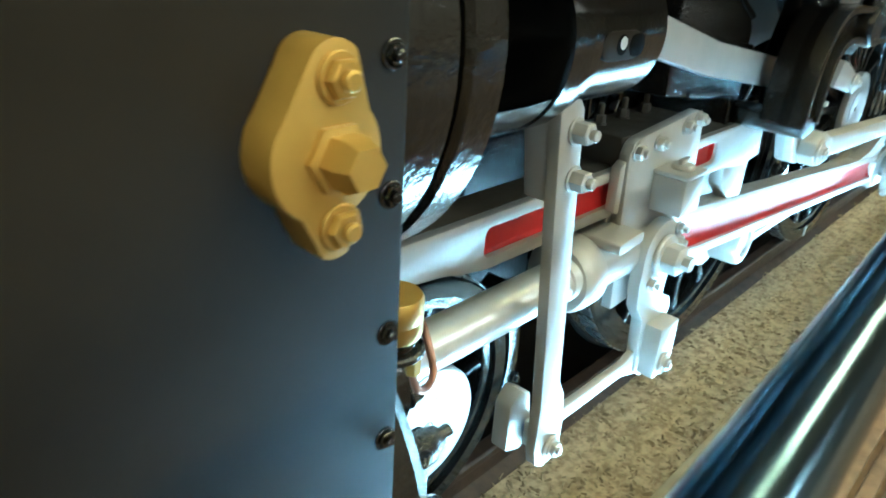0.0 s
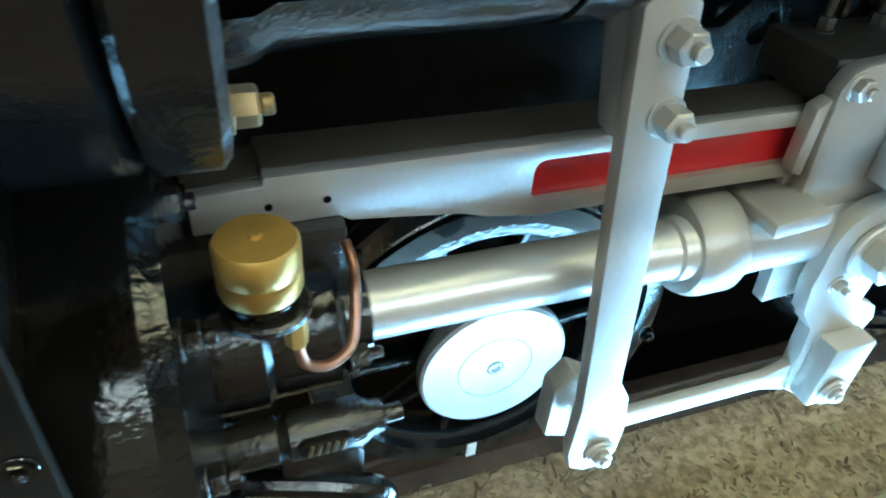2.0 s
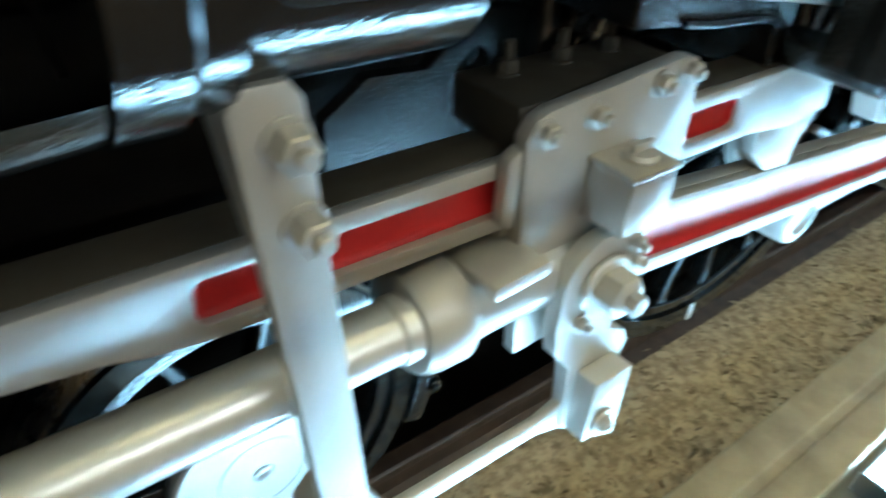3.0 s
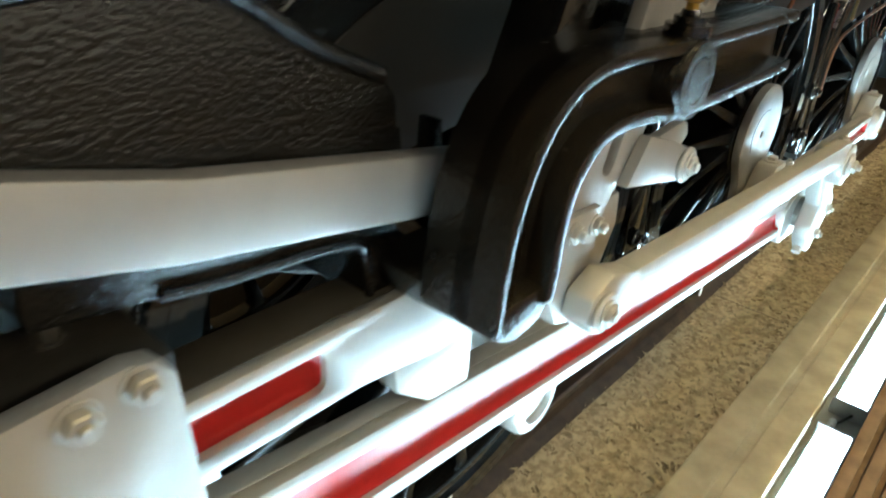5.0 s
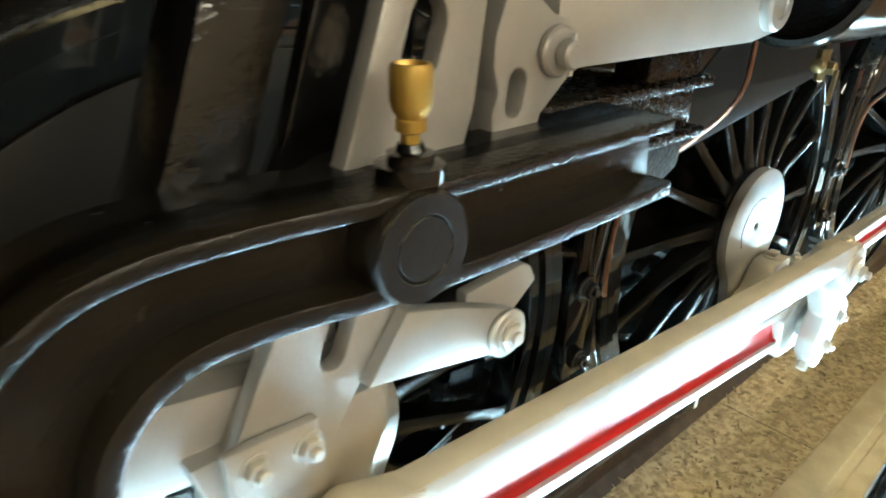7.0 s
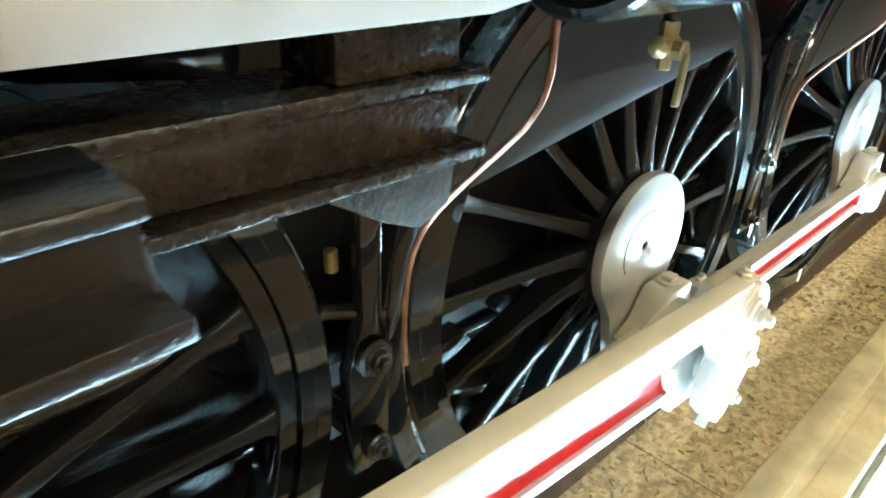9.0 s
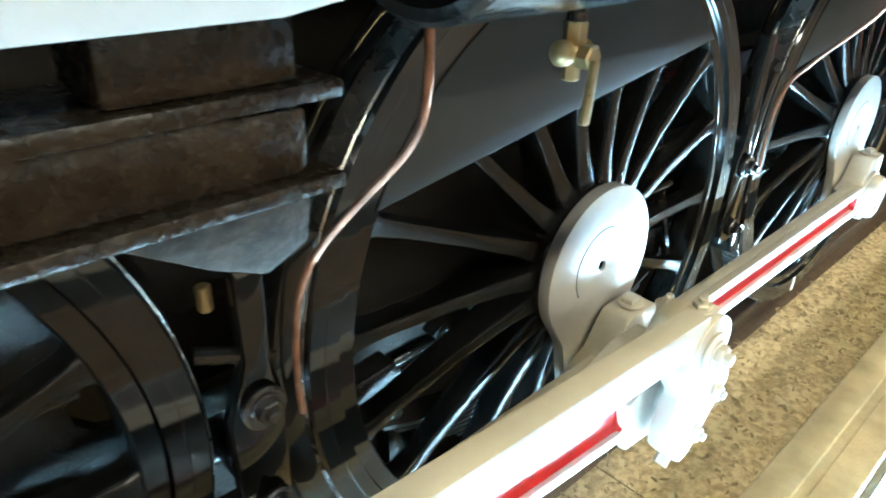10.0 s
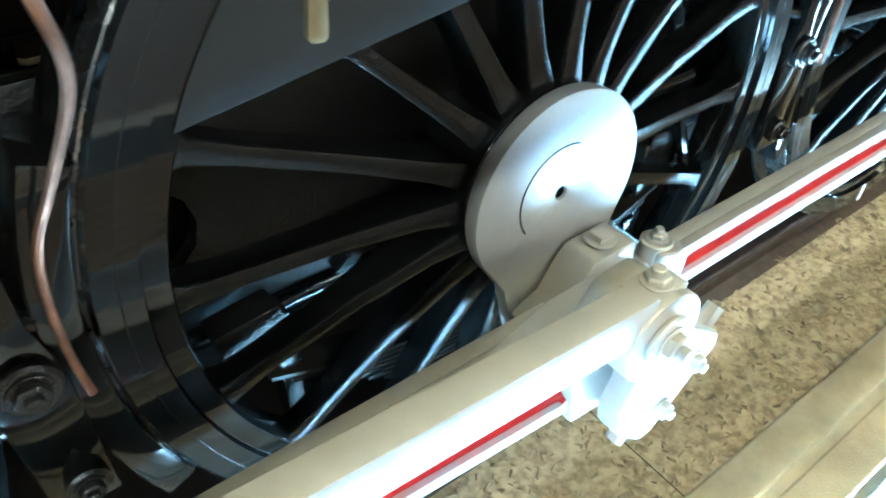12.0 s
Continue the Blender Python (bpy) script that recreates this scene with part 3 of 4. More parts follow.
part("lever_head", plate([(-3.764, 1.43), (-3.750, 1.450), (-3.705, 1.450), (-3.690, 1.43), (-3.672, 1.245), (-3.735, 1.245)], -1.0722, -1.012, w=0.006), SILVER, lever)
for (x, z) in ((-3.712, 1.392), (-3.70, 1.296)):
    b = bmesh.new()
    hexbolt(b, (x, -1.10, z), "y", 0.022, 0.035, 0.014)
    part("pivot_bolt", b, SILVER, lever)
b = bmesh.new()
cyl((-3.635, -1.10, 0.605), "y", 0.032, 0, -0.008, 24, 0.003, b)
hexbolt(b, (-3.635, -1.108, 0.605), "y", 0.020, 0.016, 0.008)
part("lever_pin", b, SILVER, lever)
link = part("union_link", plate([(-3.64, 0.565), (-3.55, 0.568), (-3.2, 0.568), (-3.13, 0.545), (-3.085, 0.535), (-3.045, 0.56), (-3.04, 0.60), (-3.075, 0.64), (-3.13, 0.635), (-3.2, 0.612), (-3.55, 0.612), (-3.60, 0.64), (-3.64, 0.64)], -1.045, -1.022, w=0.005), SILVER, loco, "silver union link joined to the crosshead arm")
bolt((-3.585, -1.045, 0.65), "y", SILVER, link, 0.016, 0.012, 0.006)

# -- piston rod and crosshead
part("piston_rod", lathe([(0.0, -4.27), (0.0525, -4.27), (0.0525, -3.52), (0.058, -3.515), (0.058, -3.49), (0.066, -3.48)], (0, CYL[0], CYL[1] + 0.01), "x", 40), STEEL, loco, "polished steel piston rod")
xh = part("crosshead", plate([(-3.30, 1.245), (-3.285, 1.272), (-3.26, 1.282), (-2.955, 1.312), (-2.925, 1.305), (-2.905, 1.28), (-2.885, 1.00), (-2.90, 0.975), (-3.02, 0.96), (-3.13, 0.93), (-3.17, 0.88), (-3.175, 0.805), (-3.26, 0.80), (-3.285, 1.04)], -1.005, -0.975, w=0.003), SILVER, loco, "silver crosshead plate clamped on the guide bar")
part("crosshead_cone", lathe([(0.066, -3.495), (0.088, -3.485), (0.096, -3.47), (0.098, -3.455), (0.098, -3.405), (0.092, -3.395), (0.079, -3.385), (0.076, -3.30), (0.080, -3.0), (0.0, -3.0)], (0, CYL[0] + 0.02, CYL[1]), "x", 40), SILVER, xh)
part("cotter", plate(bar_outline(-3.385, 1.035, 0.014, -3.27, 1.045, 0.014, 0.5), -1.065, -0.92, w=0.003), SILVER, xh)
part("slipper", box(-3.29, -2.89, -0.972, -0.81, 1.203, 1.282, 0.006), DUSTY, xh, "dark crosshead slipper block")
part("slipper_foot", box(-3.30, -2.92, -0.972, -0.80, 1.02, 1.078, 0.006), SILVER, xh)
part("slipper_lip", plate([(-3.325, 1.10), (-3.30, 1.09), (-3.30, 1.23), (-3.325, 1.215)], -1.0, -0.972, w=0.004), SILVER, xh)
for (x, z) in ((-3.268, 1.25), (-3.16, 1.255), (-3.012, 1.277), (-2.945, 1.287)):
    bolt((x, -1.005, z), "y", SILVER, xh, 0.019, 0.022, 0.010)
for x in (-3.22, -3.10, -2.98):
    bolt((x, -0.86, 1.282), "z", DUSTY, xh, 0.016, 0.025, 0.03, 1)
obox = part("oil_box", box(-3.155, -3.045, -1.098, -1.005, 1.072, 1.172, 0.005), SILVER, xh, "silver oil box with gold-lit lid")
part("oil_box_lid", box(-3.159, -3.041, -1.102, -1.004, 1.173, 1.187, 0.005), SILVER, obox)
part("lid_knob", lathe([(0.03, 1.187), (0.032, 1.193), (0.028, 1.200), (0.012, 1.202), (0.0, 1.202)], (-3.095, -1.055, 0), "z", 24), SILVER, obox)
part("lid_grip", box(-3.12, -3.07, -1.061, -1.049, 1.20, 1.216, 0.003), SILVER, obox)
bolt((-3.045, -1.005, 1.055), "y", SILVER, xh, 0.015, 0.014, 0.012)
bolt((-3.02, -1.005, 1.03), "y", SILVER, xh, 0.015, 0.02, 0.012)
arm = part("crosshead_arm", plate(ring(-3.115, 0.945, 0.098, 20, 0, 190) + [(-3.215, 0.87), (-3.20, 0.80), (-3.155, 0.745), (-3.145, 0.64), (-3.135, 0.56), (-3.10, 0.535), (-3.065, 0.535), (-3.03, 0.565), (-3.02, 0.64), (-2.985, 0.735), (-3.0, 0.77), (-3.055, 0.80), (-3.05, 0.85), (-3.025, 0.90)], -1.055, -1.02, w=0.004), SILVER, loco, "silver crosshead arm with pin and nuts")
part("crosshead_foot", box(-3.128, -3.022, -1.108, -1.055, 0.56, 0.728, 0.006), SILVER, arm)
pin = bmesh.new()
cyl((-3.11, -1.055, 0.94), "y", 0.062, 0, -0.014, 32, 0.004, pin)
lathe([(0.042, -0.014), (0.044, -0.018), (0.044, -0.056), (0.036, -0.062), (0.022, -0.064), (0.022, -0.085), (0.0, -0.087)], (-3.11, -1.055, 0.94), "y", 6, pin)
part("crosshead_pin", pin, SILVER, arm)
for (x, z) in ((-3.045, 1.005), (-3.155, 0.865), (-3.035, 0.965)):
    bolt((x, -1.055, z), "y", SILVER, arm, 0.016, 0.018, 0.014)
b = bmesh.new()
cyl((-3.082, -1.108, 0.60), "y", 0.036, 0, -0.008, 24, 0.003, b)
hexbolt(b, (-3.082, -1.116, 0.60), "y", 0.020, 0.014, 0.006)
part("union_pin", b, SILVER, arm)

def trough(x0, z0, h0, x1, z1, h1, y, deep, bm=None):
    """A hollow with rounded ends and a curved floor along a bar, its mouth at depth y."""
    own = bmesh.new()
    d = Vector((x1 - x0, z1 - z0))
    n = Vector((-d.y, d.x)).normalized()
    rows = []
    stops = [0.0, 0.15, 0.4, 0.75, 1.0]
    u = d.normalized()
    total = d.length
    along = [(0.6 * h0 * v, v) for v in stops] + [(total * k / 12, 1.0) for k in range(1, 12)] + [(total - 0.6 * h1 * v, v) for v in stops[::-1]]
    for dist, v in along:
        c = Vector((x0, z0)) + u * dist
        h = (h0 + (h1 - h0) * dist / total) * (0.55 + 0.45 * math.sin(v * math.pi / 2))
        row = []
        for k in range(9):
            a = math.pi * k / 8
            w = math.cos(a)
            q = c + n * h * (abs(w) ** 0.6) * (1 if w > 0 else -1)
            row.append(own.verts.new((q.x, y + deep * (math.sin(a) ** 0.6 if 0 < k < 8 else 0.0) * min(1.0, v * 1.6), q.y)))
        rows.append(row)
    for r0, r1 in zip(rows, rows[1:]):
        for k in range(8):
            own.faces.new((r0[k], r0[k + 1], r1[k + 1], r1[k]))
    return own


# -- guide bar
GB = [(-4.26, 1.185), (-4.17, 1.188), (-4.168, 1.20), (-2.42, 1.20), (-2.30, 1.175), (-2.28, 1.06), (-2.42, 1.045), (-2.60, 1.068), (-3.78, 1.076), (-3.86, 1.088), (-3.90, 1.10), (-4.06, 1.118), (-4.075, 1.128), (-4.26, 1.128)]
gbar = part("guide_bar", plate(GB, -0.972, -0.948, [bar_outline(-3.79, 1.137, 0.034, -2.675, 1.137, 0.034, 0.5)], w=0.003), SILVER, loco, "silver slide bar with a red flute")
part("guide_bar_web", plate([(x + 0.0, z) for x, z in GB], -0.9475, -0.86, w=0.003), BARTOP, gbar)
part("flute", trough(-3.796, 1.137, 0.0365, -2.669, 1.137, 0.0365, -0.9695, 0.0205), RED, gbar, "red flute of the slide bar")
for x in (-4.165, -4.09):
    part("oil_hole", cyl((x, -0.9721, 1.157), "y", 0.0055, 0.0, -0.0012, 12, 0.0003), HOLE, gbar)
part("guide_bar_bracket", plate([(-2.52, 1.07), (-2.30, 1.06), (-2.30, 0.90), (-2.40, 0.90), (-2.50, 0.98)], -0.95, -0.90, w=0.006), SILVER, gbar)

# -- main rod, coupling rods, eccentric rod
def rod(name, p0, h0, p1, h1, y, depth, flute_at, label, broad=0.5):
    """A fluted rod from p0 to p1 in the x-z plane, outer face at y."""
    d = Vector((p1[0] - p0[0], p1[1] - p0[1]))
    def along(t, h):
        q = Vector(p0) + d * t
        return q.x, q.y, h
    outline = bar_outline(p0[0], p0[1], h0, p1[0], p1[1], h1, 0.25)
    f0, f1 = flute_at
    a, b = along(f0, 0), along(f1, 0)
    hole = bar_outline(a[0], a[1], (h0 + (h1 - h0) * f0) * broad, b[0], b[1], (h0 + (h1 - h0) * f1) * broad, 0.6)
    ob = part(name, plate(outline, y, y + 0.028, [hole], w=0.0035), SILVER, loco, label)
    part("rod_web", plate(outline, y + 0.0283, y + depth, w=0.003), SILVER, ob)
    part("flute", trough(a[0], a[1], (h0 + (h1 - h0) * f0) * broad + 0.002, b[0], b[1], (h0 + (h1 - h0) * f1) * broad + 0.002, y + 0.003, 0.024), RED, ob, "red flute of the rod")
    return ob


PIN_A = (CRANK[0], AXLE_Z + CRANK[1])
main_rod = rod("main_rod", (-3.02, 0.887), 0.095, (0.045, 0.558), 0.082, -0.952, 0.07, (0.055, 0.945), "long silver main rod with a red flute", 0.62)
part("big_end", plate([(-0.13, 0.46), (0.17, 0.43), (0.20, 0.46), (0.20, 0.65), (0.17, 0.68), (0.06, 0.69), (-0.08, 0.66), (-0.15, 0.62)], -0.965, -0.862, w=0.01), SILVER, main_rod)
part("rod_flare", plate([(-0.60, 0.700), (-0.34, 0.722), (-0.16, 0.785), (-0.04, 0.785), (-0.04, 0.64), (-0.60, 0.69)], -0.949, -0.885, w=0.004), SILVER, main_rod)
part("oil_pot", box(-0.02, 0.09, -0.955, -0.875, 0.69, 0.735, 0.008), SILVER, main_rod)
for k in (-1, 0):
    x0 = k * SPACING + PIN_A[0]
    x1 = x0 + SPACING
    c = rod("coupling_rod", (x0 + (0.20 if k == 0 else 0.0), PIN_A[1]), 0.068, (x1, PIN_A[1]), 0.068, -0.845, 0.065, (0.06 if k == 0 else 0.07, 0.92), "silver coupling rod with a red flute")
    eye = part("rod_eye", plate(ring(x1, PIN_A[1], 0.115, 28), -0.85, -0.772, w=0.008), SILVER, c)
    block = part("oil_block", plate([(x1 - 0.17, 0.61), (x1 - 0.09, 0.645), (x1 - 0.045, 0.715), (x1 - 0.02, 0.742), (x1 + 0.10, 0.745), (x1 + 0.112, 0.73), (x1 + 0.115, 0.60)], -0.835, -0.742, w=0.007), SILVER, c)
    cap = bmesh.new()
    cyl((x1 + 0.045, -0.788, 0), "z", 0.038, 0.745, 0.752, 24, 0.002, cap)
    box(x1 + 0.022, x1 + 0.068, -0.806, -0.770, 0.751, 0.768, 0.004, cap)
    part("oil_plug", cap, SILVER, c)
    if k == -1:
        kn = part("knuckle", plate(stadium(x1 + 0.08, PIN_A[1], x1 + 0.25, PIN_A[1], 0.085), -0.84, -0.775, w=0.008), SILVER, c)
        part("knuckle_pin", cyl((x1 + 0.21, -0.84, 0.575), "z", 0.04, 0.03, 0.115, 24, 0.005), SILVER, c)
        b = bmesh.new()
        cyl((x1 + 0.20, -0.825, 0.0), "z", 0.038, 0.63, 0.70, 24, 0.004, b)
        hexbolt(b, (x1 + 0.20, -0.825, 0.70), "z", 0.02, 0.018, 0.012, 1)
        part("knuckle_oiler", b, SILVER, c)
part("crank_pin_cap", lathe([(0.10, -0.77), (0.10, -0.875), (0.09, -0.89), (0.06, -0.895), (0.055, -0.88), (0.0, -0.88)], (PIN_A[0] - SPACING, 0, PIN_A[1]), "y", 36), SILVER, loco, "white crank pin cap")
part("crank_pin_cap", lathe([(0.10, -0.77), (0.10, -0.875), (0.09, -0.89), (0.06, -0.895), (0.055, -0.88), (0.0, -0.88)], (PIN_A[0] + SPACING, 0, PIN_A[1]), "y", 36), SILVER, loco, "white crank pin cap")
part("crank_pin", cyl((PIN_A[0], 0, PIN_A[1]), "y", 0.07, -0.73, -1.0, 28, 0.004), SILVER, loco)

ECC0, ECC1 = (-2.148, 1.08), (-0.165, 0.888)
ecc = part("eccentric_rod", plate(bar_outline(-2.05, 1.080, 0.038, -0.20, 0.950, 0.040, 0.2), -1.125, -1.075, w=0.003), SILVER, loco, "plain silver eccentric rod")
part("rod_jaw", plate([(-2.16, 1.03), (-2.10, 1.02), (-2.0, 1.025), (-2.0, 1.11), (-2.06, 1.13), (-2.12, 1.15), (-2.19, 1.12), (-2.20, 1.07)], -1.13, -1.07, w=0.008), SILVER, ecc)
part("rod_eye", plate(ring(ECC1[0], ECC1[1], 0.085, 26), -1.13, -1.07, w=0.01), SILVER, ecc)
b = bmesh.new()
cyl((ECC0[0], -1.13, ECC0[1]), "y", 0.042, 0, -0.012, 28, 0.004, b)
hexbolt(b, (ECC0[0], -1.142, ECC0[1]), "y", 0.024, 0.014, 0.006)
part("jaw_pin", b, SILVER, ecc)
b = bmesh.new()
cyl((ECC1[0], -1.13, ECC1[1]), "y", 0.05, 0, -0.012, 28, 0.004, b)
hexbolt(b, (ECC1[0], -1.142, ECC1[1]), "y", 0.027, 0.02, 0.016)
part("eye_pin", b, SILVER, ecc)
b = bmesh.new()
box(-0.205, -0.115, -1.115, -1.055, 0.955, 0.972, 0.004, b)
hexbolt(b, (-0.155, -1.085, 0.972), "z", 0.022, 0.016, 0.012, 1)
part("eye_oiler", b, SILVER, ecc)
rc = part("return_crank", plate([(-0.24, 0.89), (-0.20, 0.945), (-0.12, 0.95), (-0.06, 0.90), (0.06, 0.72), (0.175, 0.635), (0.18, 0.60), (0.02, 0.425), (-0.02, 0.42), (-0.10, 0.50), (-0.11, 0.56), (-0.07, 0.66)], -1.065, -1.0, w=0.01), SILVER, loco, "bright silver return crank clamped on the crank pin")
for (x, z) in ((0.10, 0.60), (0.03, 0.50)):
    b = bmesh.new()
    hexbolt(b, (x, -1.065, z), "y", 0.022, 0.018, 0.012)
    part("clamp_bolt", b, SILVER, rc)
part("clamp_bolt", tube([(0.19, -1.03, 0.68), (-0.06, -1.03, 0.42)], 0.02, 6), SILVER, rc)

# -- radius rod
rr = part("radius_rod", plate([(-3.52, 1.645), (-2.85, 1.483), (-2.30, 1.395), (-2.05, 1.36), (-2.05, 1.28), (-2.36, 1.308), (-2.87, 1.39), (-3.52, 1.54)], -0.985, -0.945, w=0.004), SILVER, loco, "broad flat silver radius rod")
part("radius_rod_fork", plate(bar_outline(-2.40, 1.30, 0.06, -2.0, 1.25, 0.05, 0.3), -1.04, -0.99, w=0.008), SILVER, rr)

# -- guide yoke casting
YOKE = [(-3.02, 1.67), (-2.82, 1.685), (-2.757, 1.66), (-2.652, 1.595), (-2.54, 1.542), (-2.505, 1.50), (-2.495, 1.29), (-2.505, 1.175), (-2.54, 1.165), (-2.558, 1.19), (-2.562, 1.255), (-2.592, 1.296), (-2.79, 1.312), (-2.88, 1.325), (-3.02, 1.34)]
yoke = part("guide_yoke", plate(YOKE, -0.935, -0.30, w=0.012), SPARK, loco, "heavy black guide yoke casting")
part("yoke_ridge", tube([(-3.0, -0.935, 1.66), (-2.82, -0.935, 1.678), (-2.757, -0.935, 1.652), (-2.652, -0.935, 1.588), (-2.54, -0.935, 1.535)], 0.012, 10), SPARK, yoke)
part("yoke_rib", tube([(-2.88, -0.935, 1.333), (-2.79, -0.935, 1.320), (-2.60, -0.935, 1.303), (-2.566, -0.935, 1.265), (-2.556, -0.935, 1.19)], 0.008, 10), SPARK, yoke)

for x, z in ((-2.47, 1.405), (-2.375, 1.40)):
    part("yoke_lug", plate([(x - 0.012, z - 0.03), (x + 0.012, z - 0.03), (x + 0.006, z + 0.035), (x - 0.010, z + 0.035)], -0.90, -0.86, w=0.004), SPARK, yoke)

# -- curved link bracket, an I section
TOP = [(-2.550, 1.228), (-2.543, 1.33), (-2.525, 1.42), (-2.485, 1.50), (-2.43, 1.55), (-2.36, 1.575), (-2.25, 1.58), (-2.09, 1.575), (-1.90, 1.577), (-1.56, 1.582)]
LOW = [(-1.54, 1.455), (-1.90, 1.445), (-2.10, 1.45), (-2.23, 1.462), (-2.32, 1.455), (-2.375, 1.41), (-2.395, 1.34), (-2.40, 1.26), (-2.405, 1.228)]


def fine(pts, n=4):
    out = []
    p = [Vector(v) for v in pts]
    for i in range(len(p) - 1):
        a, b, c, d = p[max(i - 1, 0)], p[i], p[i + 1], p[min(i + 2, len(p) - 1)]
        for k in range(n):
            t = k / n
            out.append(0.5 * (2 * b + (c - a) * t + (2 * a - 5 * b + 4 * c - d) * t * t + (3 * b - a - 3 * c + d) * t ** 3))
    return [(v.x, v.y) for v in out] + [tuple(p[-1])]


def offset_strip(pts, w):
    p = [Vector(v) for v in pts]
    out = []
    for i, v in enumerate(p):
        d = (p[min(i + 1, len(p) - 1)] - p[max(i - 1, 0)]).normalized()
        out.append(v + Vector((d.y, -d.x)) * w)
    return [(v.x, v.y) for v in out]


bracket = part("link_bracket", plate(fine(TOP) + fine(LOW), -1.125, -1.085, w=0.004), IRON, loco, "curved black link bracket of I section")
part("top_flange", plate(fine(TOP) + offset_strip(fine(TOP), 0.022)[::-1], -1.168, -1.03, w=0.006), IRON, bracket)
part("low_flange", plate(fine(LOW) + offset_strip(fine(LOW), 0.024)[::-1], -1.168, -1.03, w=0.006), IRON, bracket)
part("foot", plate([(-2.545, 1.26), (-2.405, 1.26), (-2.403, 1.215), (-2.425, 1.195), (-2.48, 1.186), (-2.525, 1.205)], -1.16, -0.90, w=0.012), IRON, bracket)
part("trunnion_boss", lathe([(0.068, -1.0), (0.068, -1.165), (0.062, -1.176), (0.040, -1.176), (0.038, -1.1735), (0.036, -1.176), (0.0, -1.176)], (-2.060, 0, 1.508), "y", 48), IRON, bracket, "round trunnion boss")
part("boss_block", box(-2.062, -1.992, -1.152, -1.06, 1.462, 1.566, 0.006), IRON, bracket)
cup2 = part("oil_cup", lathe([(0.010, 1.606), (0.010, 1.624), (0.0165, 1.627), (0.0165, 1.638), (0.0150, 1.640), (0.0205, 1.648), (0.0225, 1.655), (0.0225, 1.690), (0.020, 1.695), (0.017, 1.695), (0.015, 1.689), (0.0, 1.689)], (-2.05, -1.135, 0), "z", 24), BRASS, loco, "gold painted oil cup on the link bracket")
part("oil_cup_foot", lathe([(0.038, 1.575), (0.038, 1.592), (0.026, 1.594), (0.026, 1.604), (0.017, 1.606), (0.014, 1.614)], (-2.05, -1.135, 0), "z", 24), BLACK, cup2)

# -- expansion link, two slotted cheeks
CHEEK = [(-2.02, 1.80), (-1.875, 1.80), (-1.895, 1.62), (-1.94, 1.48), (-2.0, 1.38), (-2.075, 1.29), (-2.12, 1.22), (-2.13, 1.15), (-2.265, 1.15), (-2.262, 1.25), (-2.19, 1.40), (-2.09, 1.58)]
slot_up = stadium(-1.985, 1.685, -1.972, 1.728, 0.027)
slot_low = stadium(-2.115, 1.345, -2.095, 1.40, 0.018)
cheek = part("expansion_link", plate(CHEEK, -1.075, -1.045, [slot_up, slot_low], w=0.005), SILVER, loco, "silver slotted expansion link")
part("rear_cheek", plate(CHEEK, -0.95, -0.92, w=0.005), BLACK, cheek)
part("link_strut", plate([(-2.20, 1.80), (-2.10, 1.80), (-2.19, 1.55), (-2.28, 1.40), (-2.36, 1.40), (-2.27, 1.60)], -1.035, -0.93, w=0.012), BLACK, cheek, "polished dark link body")
part("link_foot", plate([(-2.30, 1.27), (-2.03, 1.27), (-2.02, 1.20), (-2.09, 1.05), (-2.14, 1.02), (-2.20, 1.04), (-2.26, 1.15)], -1.066, -1.0, w=0.007), SILVER, cheek)
part("link_foot_plate", plate([(-2.27, 1.29), (-2.15, 1.285), (-2.145, 1.20), (-2.26, 1.205)], -1.092, -1.077, w=0.003), SILVER, cheek)
for (x, z) in ((-2.235, 1.258), (-2.165, 1.252)):
    bolt((x, -1.092, z), "y", SILVER, cheek, 0.017, 0.014, 0.012)
arm2 = part("die_arm", plate([(-2.02, 1.385), (-1.93, 1.36), (-1.86, 1.335), (-1.81, 1.315), (-1.80, 1.275), (-1.83, 1.252), (-2.0, 1.285), (-2.08, 1.30)], -1.10, -1.077, w=0.002), SILVER, cheek)
part("die_plate", plate([(-1.86, 1.335), (-1.735, 1.348), (-1.715, 1.338), (-1.70, 1.31), (-1.75, 1.27), (-1.86, 1.275)], -1.045, -1.022, w=0.004), SILVER, cheek)
b = bmesh.new()
cyl((-1.835, -1.10, 1.288), "y", 0.038, 0, -0.012, 28, 0.004, b)
hexbolt(b, (-1.835, -1.112, 1.288), "y", 0.022, 0.012, 0.008)
part("arm_pin", b, SILVER, cheek)

# -- lifting arm and reach bar
lift = part("lifting_link", plate([(-1.825, 1.80), (-1.750, 1.80), (-1.765, 1.745), (-1.733, 1.724), (-1.700, 1.716), (-1.675, 1.692), (-1.674, 1.650), (-1.711, 1.618), (-1.746, 1.590), (-1.758, 1.552), (-1.775, 1.50), (-1.850, 1.50), (-1.842, 1.557), (-1.846, 1.60), (-1.836, 1.628), (-1.848, 1.662), (-1.848, 1.70), (-1.834, 1.740)], -1.06, -1.015, [stadium(-1.803, 1.608, -1.799, 1.640, 0.017)], w=0.006), SILVER, loco, "silver lifting link with pin")
b = bmesh.new()
cyl((-1.73, -1.06, 1.675), "y", 0.036, 0, -0.014, 28, 0.004, b)
cyl((-1.727, -1.074, 1.672), "y", 0.02, 0, -0.022, 20, 0.004, b)
part("lift_pin", b, SILVER, lift)
part("split_pin", tube([(-1.72, -1.085, 1.70), (-1.73, -1.09, 1.645)], 0.004, 6), STEEL, lift)
